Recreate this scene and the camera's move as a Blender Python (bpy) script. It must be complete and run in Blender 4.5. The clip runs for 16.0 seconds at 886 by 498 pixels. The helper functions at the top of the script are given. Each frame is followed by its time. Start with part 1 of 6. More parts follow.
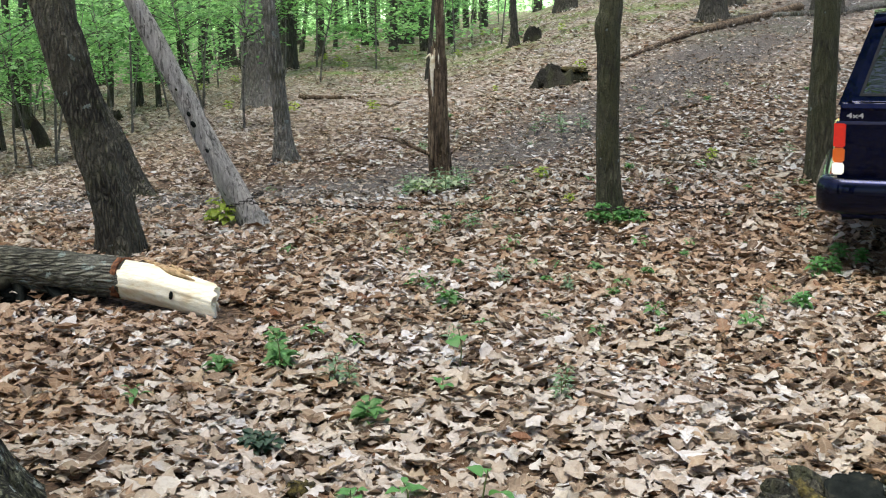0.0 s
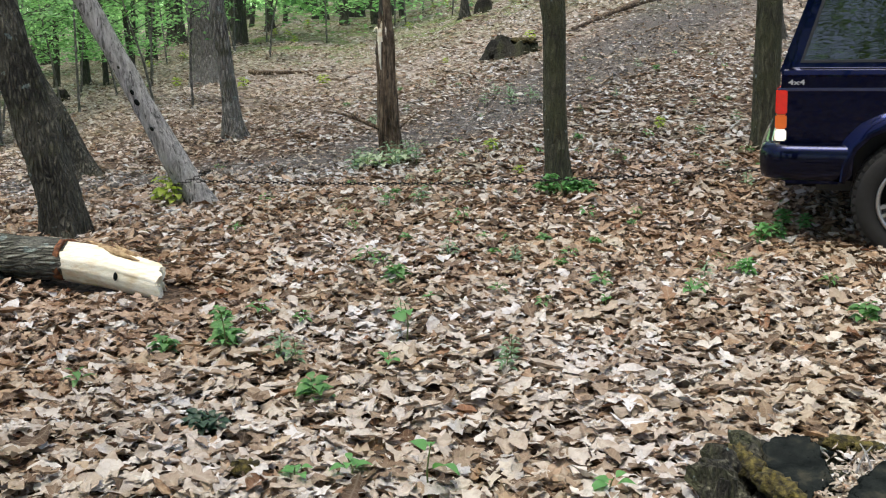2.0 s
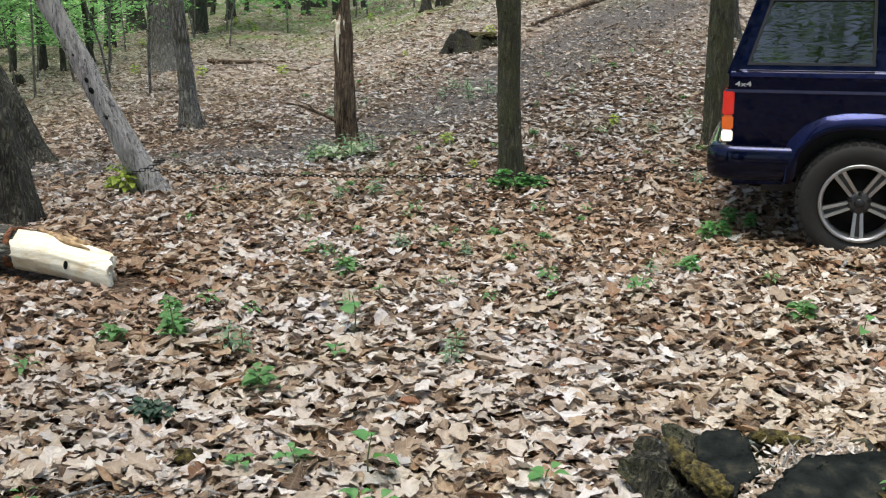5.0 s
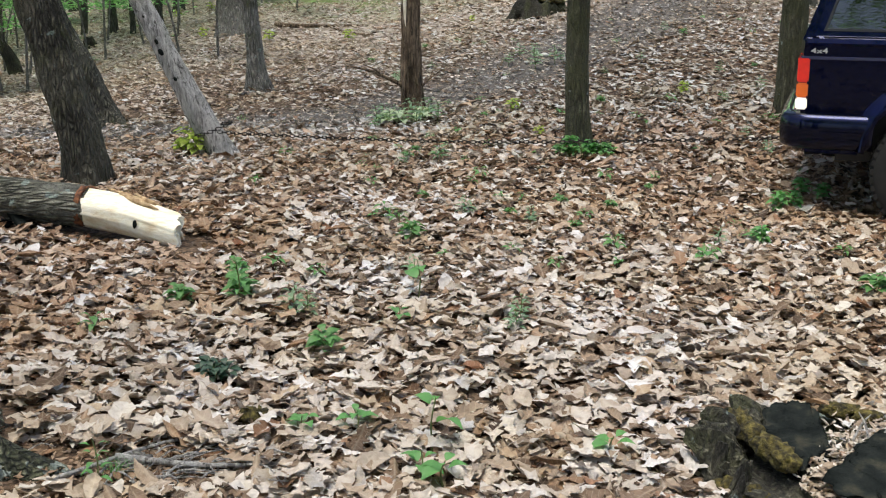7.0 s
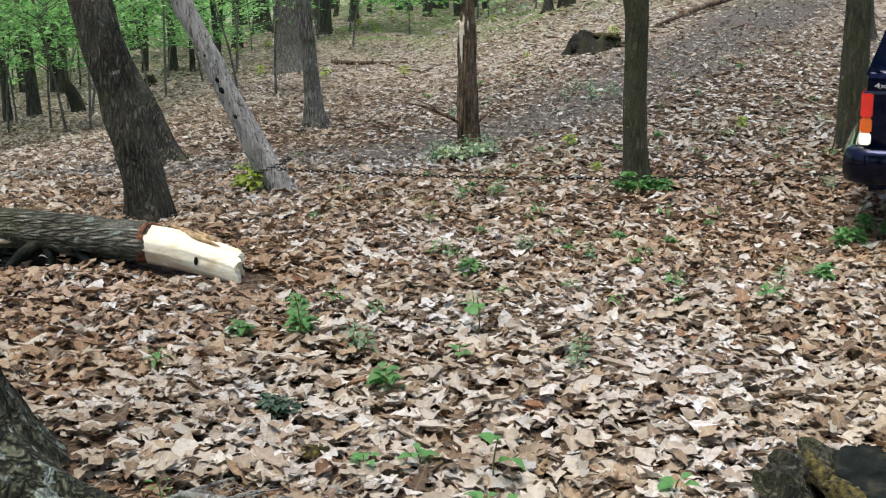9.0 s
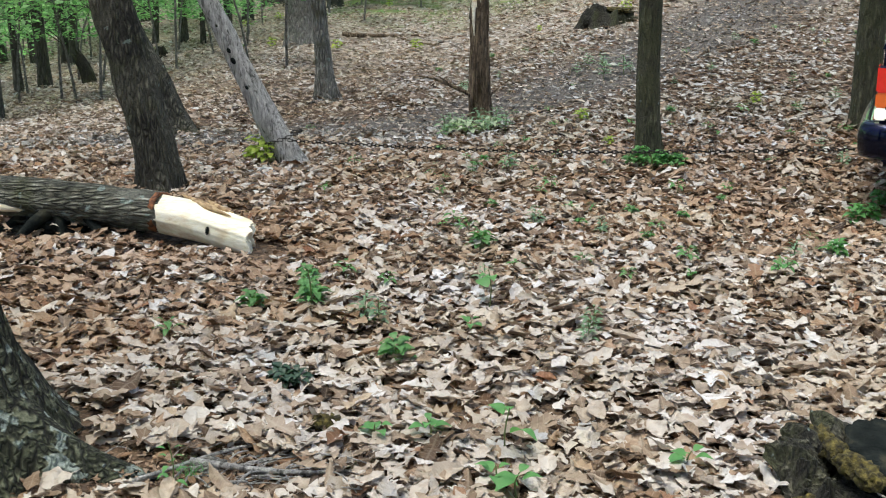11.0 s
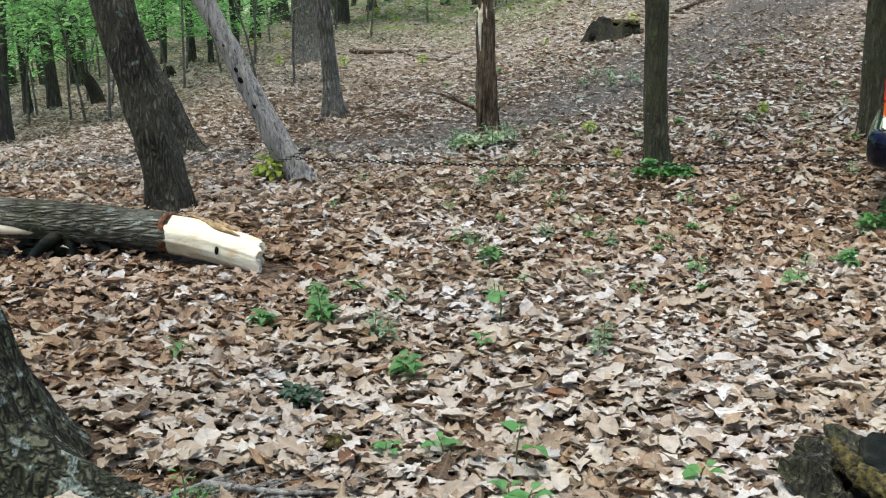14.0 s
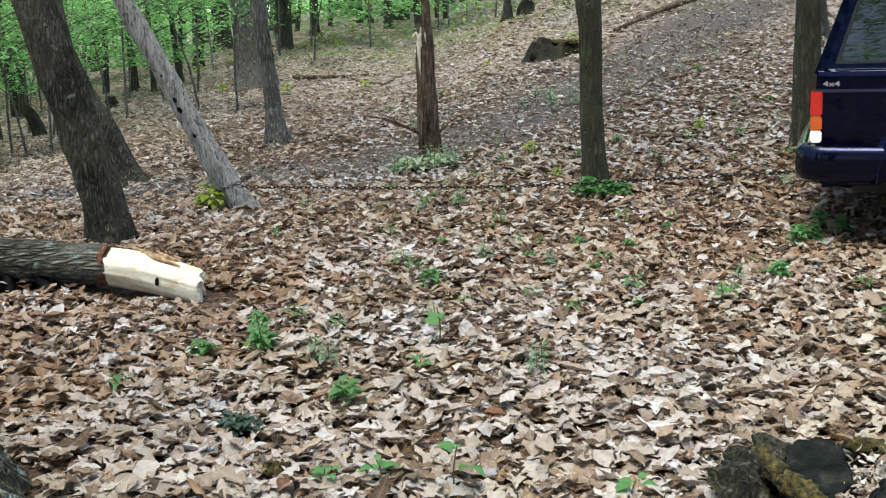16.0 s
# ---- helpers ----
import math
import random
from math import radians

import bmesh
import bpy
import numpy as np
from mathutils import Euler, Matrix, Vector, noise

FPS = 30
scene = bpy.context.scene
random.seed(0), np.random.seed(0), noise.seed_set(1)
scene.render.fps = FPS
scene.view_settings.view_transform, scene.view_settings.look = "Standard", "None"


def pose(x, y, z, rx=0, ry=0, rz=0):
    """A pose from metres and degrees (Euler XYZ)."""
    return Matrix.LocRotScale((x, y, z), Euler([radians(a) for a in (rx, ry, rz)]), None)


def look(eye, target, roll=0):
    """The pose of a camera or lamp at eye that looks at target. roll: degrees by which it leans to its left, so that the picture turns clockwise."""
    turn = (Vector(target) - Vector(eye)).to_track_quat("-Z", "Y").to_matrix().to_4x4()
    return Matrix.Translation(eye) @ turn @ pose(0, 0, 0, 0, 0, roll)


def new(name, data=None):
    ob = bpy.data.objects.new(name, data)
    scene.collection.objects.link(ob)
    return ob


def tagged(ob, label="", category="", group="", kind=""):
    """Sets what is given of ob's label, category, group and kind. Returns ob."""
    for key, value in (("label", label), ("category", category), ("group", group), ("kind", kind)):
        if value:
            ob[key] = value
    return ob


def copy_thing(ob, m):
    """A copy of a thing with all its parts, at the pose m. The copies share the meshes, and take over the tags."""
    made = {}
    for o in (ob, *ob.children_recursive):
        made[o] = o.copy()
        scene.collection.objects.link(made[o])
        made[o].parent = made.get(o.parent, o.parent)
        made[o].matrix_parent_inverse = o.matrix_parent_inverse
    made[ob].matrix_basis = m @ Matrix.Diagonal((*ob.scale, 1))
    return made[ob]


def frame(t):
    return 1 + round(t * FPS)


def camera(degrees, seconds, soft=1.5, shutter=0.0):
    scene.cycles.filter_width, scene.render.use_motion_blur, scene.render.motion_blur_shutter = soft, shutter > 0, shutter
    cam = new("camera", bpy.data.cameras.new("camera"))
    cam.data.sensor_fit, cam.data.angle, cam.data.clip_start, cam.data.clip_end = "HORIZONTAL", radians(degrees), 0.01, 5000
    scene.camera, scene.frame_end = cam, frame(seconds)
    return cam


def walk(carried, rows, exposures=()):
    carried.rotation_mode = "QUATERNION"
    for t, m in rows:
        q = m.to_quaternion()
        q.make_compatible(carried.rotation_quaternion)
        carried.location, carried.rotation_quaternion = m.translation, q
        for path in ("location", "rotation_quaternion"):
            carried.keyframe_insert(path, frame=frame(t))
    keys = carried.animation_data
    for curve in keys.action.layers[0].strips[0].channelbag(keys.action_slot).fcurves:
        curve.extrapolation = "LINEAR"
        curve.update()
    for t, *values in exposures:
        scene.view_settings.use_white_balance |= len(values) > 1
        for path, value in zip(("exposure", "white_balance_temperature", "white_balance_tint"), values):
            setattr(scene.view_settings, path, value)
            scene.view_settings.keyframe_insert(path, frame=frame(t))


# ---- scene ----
cam = camera(42.4, 16.0, soft=1.15)
PATH = [
    (0, (0.0, 0.0, 1.6), (-0.001, 1.956, 1.181), 0.0),
    (0.5, (0.0, 0.009, 1.6), (0.002, 1.96, 1.159), 0.2),
    (1, (0.0, 0.011, 1.598), (-0.01, 1.962, 1.157), 0.6),
    (1.5, (0.024, 0.01, 1.597), (0.028, 1.956, 1.136), -0.4),
    (2, (0.062, 0.005, 1.602), (0.133, 1.948, 1.137), -0.8),
    (2.5, (0.068, -0.007, 1.61), (0.198, 1.933, 1.144), -0.6),
    (3, (0.064, -0.017, 1.613), (0.191, 1.926, 1.157), -0.4),
    (5.5, (0.122, -0.072, 1.63), (0.257, 1.86, 1.131), 0.8),
    (6, (0.087, -0.045, 1.612), (0.069, 1.885, 1.088), 0.3),
    (6.5, (0.131, -0.052, 1.622), (0.135, 1.875, 1.088), -0.7),
    (7, (0.101, -0.045, 1.612), (0.132, 1.882, 1.076), 0.7),
    (7.5, (0.102, -0.038, 1.616), (0.118, 1.886, 1.073), -0.3),
    (8, (0.092, -0.032, 1.618), (0.071, 1.904, 1.117), -0.9),
    (8.5, (0.078, -0.033, 1.625), (0.026, 1.91, 1.151), -0.2),
    (11, (0.057, -0.023, 1.601), (-0.02, 1.907, 1.081), 0.5),
    (11.5, (0.047, -0.013, 1.601), (-0.057, 1.914, 1.077), 0.3),
    (12, (0.047, -0.008, 1.598), (-0.058, 1.916, 1.062), 0.1),
    (12.5, (0.039, -0.003, 1.601), (-0.083, 1.921, 1.07), 0.2),
    (13, (0.042, -0.007, 1.607), (-0.087, 1.924, 1.1), 0.5),
    (13.5, (0.057, -0.013, 1.61), (-0.059, 1.92, 1.111), -0.1),
    (14, (0.061, -0.014, 1.611), (-0.034, 1.921, 1.115), -0.5),
    (14.5, (0.081, -0.028, 1.614), (-0.011, 1.909, 1.127), -0.2),
    (15, (0.12, -0.058, 1.624), (0.011, 1.879, 1.136), -1.1),
    (15.5, (0.132, -0.064, 1.626), (0.071, 1.878, 1.151), -1.5),
    (16, (0.135, -0.067, 1.635), (0.122, 1.879, 1.173), -1.7),
]
walk(cam, [(t, look(eye, target, roll)) for t, eye, target, roll in PATH],
     [(0, 0.68, 6500, 10), (8.5, 0.68, 6500, 10), (11, 0.67, 6280, 7), (16, 0.67, 6280, 7)])


# ---- world, sun, exposure ----
world = bpy.data.worlds.new("world")
scene.world = world
world.use_nodes = True
wn = world.node_tree.nodes
sky = wn.new("ShaderNodeTexSky")
sky.sky_type = "NISHITA"
sky.sun_disc = False
sky.sun_elevation = radians(79)
sky.sun_rotation = radians(-135)
sky.air_density, sky.dust_density, sky.ozone_density = 1.0, 4.0, 1.0
world.node_tree.links.new(sky.outputs[0], wn["Background"].inputs[0])
wn["Background"].inputs[1].default_value = 0.15
sun_data = bpy.data.lights.new("sun", "SUN")
sun_data.energy, sun_data.angle, sun_data.color = 2.2, radians(32), (1.0, 0.975, 0.83)
sun = new("sun", sun_data)
sun.matrix_world = look((-5, 1, 38), (0, 6, 0))


# ---- materials ----
class Mat:
    """A small builder for node materials."""

    def __init__(self, name, rough=0.8, metal=0.0):
        self.m = bpy.data.materials.new(name)
        self.m.use_nodes = True
        self.n, self.l = self.m.node_tree.nodes, self.m.node_tree.links
        self.b = self.n["Principled BSDF"]
        self.b.inputs["Roughness"].default_value = rough
        self.b.inputs["Metallic"].default_value = metal
        self.co = self.n.new("ShaderNodeTexCoord").outputs["Object"]

    def add(self, kind, **values):
        node = self.n.new(kind)
        for k, v in values.items():
            if isinstance(v, bpy.types.NodeSocket):
                self.l.new(v, node.inputs[k])
            else:
                node.inputs[k].default_value = v
        return node

    def scaled(self, sx, sy, sz):
        node = self.n.new("ShaderNodeMapping")
        node.inputs["Scale"].default_value = (sx, sy, sz)
        self.l.new(self.co, node.inputs["Vector"])
        return node.outputs[0]

    def noise(self, scale, detail=4.0, vec=None, rough=0.55):
        return self.add("ShaderNodeTexNoise", Vector=vec or self.co, Scale=scale, Detail=detail, Roughness=rough).outputs["Fac"]

    def ramp(self, fac, *stops):
        node = self.n.new("ShaderNodeValToRGB")
        self.l.new(fac, node.inputs[0])
        el = node.color_ramp.elements
        while len(el) < len(stops):
            el.new(0.5)
        for e, (pos, col) in zip(el, stops):
            e.position = pos
            e.color = (*col, 1) if len(col) == 3 else col
        return node.outputs[0]

    def mix(self, fac, a, b, blend="MIX"):
        node = self.n.new("ShaderNodeMix")
        node.data_type, node.blend_type = "RGBA", blend
        for i, v in ((0, fac), (6, a), (7, b)):
            if isinstance(v, bpy.types.NodeSocket):
                self.l.new(v, node.inputs[i])
            else:
                node.inputs[i].default_value = v if i == 0 else (*v, 1)
        return node.outputs[2]

    def maths(self, op, a, b=0.0, clamp=False):
        node = self.n.new("ShaderNodeMath")
        node.operation, node.use_clamp = op, clamp
        for i, v in enumerate((a, b)):
            if isinstance(v, bpy.types.NodeSocket):
                self.l.new(v, node.inputs[i])
            else:
                node.inputs[i].default_value = v
        return node.outputs[0]

    def color(self, c):
        if isinstance(c, bpy.types.NodeSocket):
            self.l.new(c, self.b.inputs["Base Color"])
        else:
            self.b.inputs["Base Color"].default_value = (*c, 1)
        return self

    def bump(self, h, strength=0.5, dist=0.01):
        node = self.add("ShaderNodeBump", Height=h, Strength=strength, Distance=dist)
        self.l.new(node.outputs[0], self.b.inputs["Normal"])
        return self

    def island(self):
        return self.n.new("ShaderNodeNewGeometry").outputs["Random Per Island"]

    def each(self):
        return self.n.new("ShaderNodeObjectInfo").outputs["Random"]

    def through_light(self, col, amount):
        """A thin sheet that lets part of the light through, as leaves do."""
        t = self.n.new("ShaderNodeBsdfTranslucent")
        if isinstance(col, bpy.types.NodeSocket):
            self.l.new(col, t.inputs[0])
        else:
            t.inputs[0].default_value = (*col, 1)
        mixn = self.n.new("ShaderNodeMixShader")
        mixn.inputs[0].default_value = amount
        self.l.new(self.b.outputs[0], mixn.inputs[1])
        self.l.new(t.outputs[0], mixn.inputs[2])
        self.l.new(mixn.outputs[0], self.n["Material Output"].inputs[0])
        return self


def bark(name, dark, mid, pale, scale=1.0, moss=0.0, lichen=0.0, along=False, deep=0.0, cells=True):
    m = Mat(name, 0.92)
    warp = m.add("ShaderNodeTexNoise", Vector=m.co, Scale=6.0 * scale, Detail=3.0)
    base = m.n.new("ShaderNodeVectorMath")
    base.operation = "MULTIPLY_ADD"
    m.l.new(warp.outputs["Color"], base.inputs[0])
    base.inputs[1].default_value = (0.032 / scale, 0.032 / scale, 0.032 / scale)
    m.l.new(m.co, base.inputs[2])
    m.co = base.outputs[0]
    v = m.scaled(1.6 * scale, 9 * scale, 9 * scale) if along else m.scaled(9 * scale, 9 * scale, 1.6 * scale)
    fur = m.add("ShaderNodeTexVoronoi", Vector=v, Scale=3.2, Randomness=1.0)
    fur.feature = "DISTANCE_TO_EDGE"
    f = m.maths("MULTIPLY", fur.outputs["Distance"], 2.2, True)
    if not cells:
        # running furrows in place of plates
        f = m.maths("MULTIPLY", m.maths("ABSOLUTE", m.maths("SUBTRACT", m.noise(1.3, 3, v), 0.5)), 5.0, True)
    g = m.noise(5, 6, m.scaled(1.5 * scale if along else 6 * scale, 6 * scale, 6 * scale if along else 1.5 * scale), 0.65)
    big = m.noise(1.3, 3)
    c = m.ramp(m.maths("ADD", m.maths("MULTIPLY", f, 0.34), m.maths("MULTIPLY", g, 0.72)), (0.3 + deep, dark), (0.55 + deep * 0.6, mid), (0.8, pale))
    c = m.mix(m.ramp(big, (0.4, (0, 0, 0)), (0.65, (1, 1, 1))), c, m.mix(0.5, c, pale))
    if moss:
        mk = m.ramp(m.noise(3.5, 5), (0.62 - moss * 0.3, (0, 0, 0)), (0.72 - moss * 0.3, (1, 1, 1)))
        c = m.mix(m.maths("MULTIPLY", mk, 0.6), c, (0.055, 0.06, 0.022))
    if lichen:
        lk = m.ramp(m.noise(11, 4), (0.7 - lichen * 0.2, (0, 0, 0)), (0.73 - lichen * 0.2, (1, 1, 1)))
        c = m.mix(m.maths("MULTIPLY", lk, 0.75), c, (0.25, 0.31, 0.29))
    fine = m.noise(95, 4)
    c = m.mix(m.ramp(fine, (0.32, (0.75, 0.75, 0.75)), (0.48, (0, 0, 0))), c, dark)
    m.color(c)
    return m.bump(m.maths("ADD", m.maths("ADD", f, m.maths("MULTIPLY", g, 0.9)), m.maths("MULTIPLY", fine, 0.3)), 1.0, 0.04 / scale).m


def fissured_bark():
    """Old oak bark seen close: narrow black fissures between rough grey-green ridges, with pale lichen patches."""
    m = Mat("old_oak_bark", 0.95)
    warp = m.add("ShaderNodeTexNoise", Vector=m.co, Scale=5.0, Detail=3.0)
    base = m.n.new("ShaderNodeVectorMath")
    base.operation = "MULTIPLY_ADD"
    m.l.new(warp.outputs["Color"], base.inputs[0])
    base.inputs[1].default_value = (0.03, 0.03, 0.03)
    m.l.new(m.co, base.inputs[2])
    raw, m.co = m.co, base.outputs[0]
    fis = m.maths("ABSOLUTE", m.maths("SUBTRACT", m.noise(1.0, 2.0, m.scaled(24, 24, 5.5), 0.5), 0.5))
    cross = m.maths("ABSOLUTE", m.maths("SUBTRACT", m.noise(1.0, 2.0, m.scaled(16, 16, 22), 0.5), 0.5))
    f = m.maths("MINIMUM", m.maths("MULTIPLY", fis, 7.0, True), m.maths("ADD", m.maths("MULTIPLY", cross, 8.0), 0.25), True)
    rough = m.noise(70, 5, None, 0.7)
    body = m.ramp(m.maths("ADD", m.maths("MULTIPLY", rough, 0.7), m.maths("MULTIPLY", f, 0.3)), (0.35, (0.024, 0.026, 0.015)), (0.55, (0.085, 0.09, 0.055)), (0.75, (0.23, 0.24, 0.165)))
    c = m.mix(m.ramp(f, (0.12, (1, 1, 1)), (0.5, (0, 0, 0))), body, (0.006, 0.006, 0.004))
    m.co = raw
    mk = m.ramp(m.noise(4, 5), (0.48, (0, 0, 0)), (0.6, (1, 1, 1)))
    c = m.mix(m.maths("MULTIPLY", mk, 0.5), c, m.mix(0.5, c, (0.03, 0.04, 0.012)))
    lk = m.ramp(m.noise(9, 5), (0.575, (0, 0, 0)), (0.6, (1, 1, 1)))
    c = m.mix(m.maths("MULTIPLY", lk, 0.8), c, m.ramp(rough, (0.35, (0.14, 0.18, 0.165)), (0.6, (0.42, 0.48, 0.44))))
    m.color(c)
    return m.bump(m.maths("ADD", m.maths("MULTIPLY", f, 1.0), m.maths("MULTIPLY", rough, 0.45)), 1.0, 0.035).m


BARK_DARK = bark("oak_bark_dark", (0.008, 0.0075, 0.0055), (0.08, 0.075, 0.055), (0.25, 0.236, 0.182), 1.5, 0.25, 0.12, deep=0.1)
BARK_OAK = bark("oak_bark", (0.04, 0.038, 0.033), (0.25, 0.24, 0.212), (0.42, 0.41, 0.375), 1.2, 0.35, 0.3, deep=0.02)
BARK_NEAR = fissured_bark()
BARK_GREEN = bark("smooth_olive_bark", (0.012, 0.012, 0.007), (0.056, 0.056, 0.031), (0.17, 0.168, 0.105), 2.0, 0.55, 0.12, cells=False)
BARK_GREY = bark("maple_bark_grey", (0.07, 0.065, 0.06), (0.23, 0.22, 0.2), (0.4, 0.385, 0.36), 1.6, 0.1, 0.2)
BARK_FAR = bark("far_bark", (0.02, 0.02, 0.017), (0.085, 0.082, 0.068), (0.16, 0.15, 0.12), 0.9)
BARK_LOG = bark("log_bark", (0.012, 0.012, 0.008), (0.135, 0.133, 0.1), (0.5, 0.5, 0.44), 1.6, 0.2, 0.35, True, 0.03)


def dead_wood(name, dark, mid, pale):
    m = Mat(name, 0.85)
    g = m.noise(4, 7, m.scaled(14, 14, 1.2), 0.7)
    big = m.noise(9, 5, m.scaled(2, 2, 0.8), 0.7)
    c = m.ramp(m.maths("ADD", m.maths("MULTIPLY", g, 0.55), m.maths("MULTIPLY", big, 0.48)), (0.36, dark), (0.49, mid), (0.64, pale))
    crack = m.ramp(m.noise(3, 4, m.scaled(15, 15, 0.8)), (0.36, (0.85, 0.85, 0.85)), (0.41, (0, 0, 0)))
    fleck = m.ramp(m.noise(26, 4, m.scaled(1, 1, 0.6)), (0.34, (0.8, 0.8, 0.8)), (0.4, (0, 0, 0)))
    c = m.mix(m.maths("MAXIMUM", crack, fleck), c, dark)
    return m.color(c).bump(m.maths("ADD", g, m.maths("MULTIPLY", big, 0.6)), 1.0, 0.045).m


DEAD_GREY = dead_wood("weathered_grey_wood", (0.07, 0.065, 0.062), (0.39, 0.375, 0.365), (0.68, 0.66, 0.645))
SNAG_BARK = dead_wood("rotten_dark_wood", (0.012, 0.008, 0.005), (0.11, 0.073, 0.044), (0.38, 0.28, 0.185))


def fresh_wood():
    m = Mat("fresh_split_wood", 0.6)
    g = m.noise(3, 6, m.scaled(3, 22, 22), 0.65)
    big = m.noise(3, 3, m.scaled(1.5, 5, 5))
    c = m.ramp(g, (0.25, (0.74, 0.62, 0.41)), (0.48, (0.9, 0.84, 0.68)), (0.75, (0.95, 0.92, 0.82)))
    c = m.mix(m.ramp(big, (0.5, (0, 0, 0)), (0.8, (1, 1, 1))), c, (0.62, 0.44, 0.22))
    return m.color(c).bump(g, 0.5, 0.006).m


FRESH_WOOD = fresh_wood()
CHIP = Mat("weathered_wood_chip", 0.85)
CHIP.color(CHIP.ramp(CHIP.noise(40, 5), (0.35, (0.28, 0.25, 0.22)), (0.65, (0.6, 0.57, 0.53)))).bump(CHIP.noise(70, 3), 0.8, 0.01)
CHIP = CHIP.m
TAN_WOOD = Mat("tan_torn_wood", 0.8)
TAN_WOOD.color(TAN_WOOD.ramp(TAN_WOOD.noise(30, 4), (0.35, (0.2, 0.12, 0.06)), (0.65, (0.5, 0.36, 0.2)))).bump(TAN_WOOD.noise(60, 3), 0.8, 0.01)
TAN_WOOD = TAN_WOOD.m
INNER_BARK = Mat("torn_inner_bark", 0.85)
INNER_BARK.color(INNER_BARK.ramp(INNER_BARK.noise(40, 3), (0.35, (0.05, 0.018, 0.008)), (0.65, (0.24, 0.09, 0.035)))).bump(INNER_BARK.noise(60, 3), 0.8, 0.01)
INNER_BARK = INNER_BARK.m


def litter_leaf(name, rnd, fade=(1.0, 1.0, 1.0)):
    """Dry oak leaves: pale undersides, tans, browns and dark wet ones, each leaf its own."""
    m = Mat(name, 0.62)
    r = m.island() if rnd == "island" else m.each()
    c = m.ramp(r, (0.0, (0.06, 0.035, 0.02)), (0.08, (0.17, 0.108, 0.066)), (0.2, (0.31, 0.228, 0.16)), (0.36, (0.43, 0.352, 0.278)),
               (0.6, (0.52, 0.452, 0.388)), (0.8, (0.61, 0.56, 0.512)), (0.91, (0.7, 0.67, 0.635)), (0.96, (0.46, 0.35, 0.235)), (1.0, (0.24, 0.11, 0.055)))
    # drifts of one year and another: pinkish grey here, ochre brown there
    drift = m.ramp(m.noise(0.85, 4), (0.38, (0.0, 0.0, 0.0)), (0.62, (1, 1, 1)))
    c = m.mix(drift, m.mix(1.0, c, (1.03, 1.09, 1.22), "MULTIPLY"), m.mix(1.0, c, (0.9, 0.88, 0.82), "MULTIPLY"))
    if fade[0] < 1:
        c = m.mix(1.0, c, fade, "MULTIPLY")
    # midrib and side veins
    ac, al = m.n.new("ShaderNodeAttribute"), m.n.new("ShaderNodeAttribute")
    ac.attribute_name, al.attribute_name = "across", "along"
    rib = m.ramp(ac.outputs["Fac"], (0.0, (1, 1, 1)), (0.12, (0, 0, 0)))
    side = m.maths("SINE", m.maths("SUBTRACT", m.maths("MULTIPLY", al.outputs["Fac"], 46.0), m.maths("MULTIPLY", ac.outputs["Fac"], 7.0)))
    vein = m.ramp(side, (0.86, (0, 0, 0)), (1.0, (1, 1, 1)))
    c = m.mix(m.maths("MULTIPLY", m.maths("MAXIMUM", rib, vein), 0.22), c, (0.62, 0.54, 0.42))
    c = m.mix(m.maths("MULTIPLY", ac.outputs["Fac"], 0.3), c, m.mix(1.0, c, (0.72, 0.62, 0.52), "MULTIPLY"))
    blot = m.noise(38, 4)
    c = m.mix(m.ramp(blot, (0.5, (0, 0, 0)), (0.75, (0.6, 0.6, 0.6))), c, m.mix(1.0, c, (0.5, 0.4, 0.32), "MULTIPLY"))
    m.color(c).bump(m.maths("ADD", m.noise(48, 5, None, 0.65), m.maths("MULTIPLY", vein, 0.12)), 0.8, 0.014)
    m.b.inputs["Specular IOR Level"].default_value = 0.4
    return m.through_light(m.mix(1.0, c, (1.1, 0.92, 0.72), "MULTIPLY"), 0.1).m


LEAF_STUFF = litter_leaf("dry_oak_leaf", "island")
LEAF_PIECE = litter_leaf("dry_oak_leaf_single", "object")
LEAF_TRAIL = litter_leaf("trodden_grey_leaf", "island", (0.5, 0.55, 0.59))
LEAF_BROWN = litter_leaf("brown_shade_leaf", "island", (0.7, 0.55, 0.42))
LEAF_DULL = litter_leaf("flat_dull_leaf", "island", (0.86, 0.84, 0.81))
# greyer, bluer copy for far leaves: distance haze is put into its colour
LEAF_FAR = litter_leaf("haze_grey_leaf", "island", (0.81, 0.86, 0.88))
LEAF_UNDER = litter_leaf("lower_layer_leaf", "island", (0.66, 0.52, 0.4))


def trail_centre(y):
    """The x of the bare trail's middle at a given y."""
    return np.interp(y, [8.6, 9.3, 10.2, 11.3, 12.5, 15.0, 19.0, 24.0], [-6.0, -3.6, -1.6, 0.0, 1.3, 3.0, 5.2, 8.5])


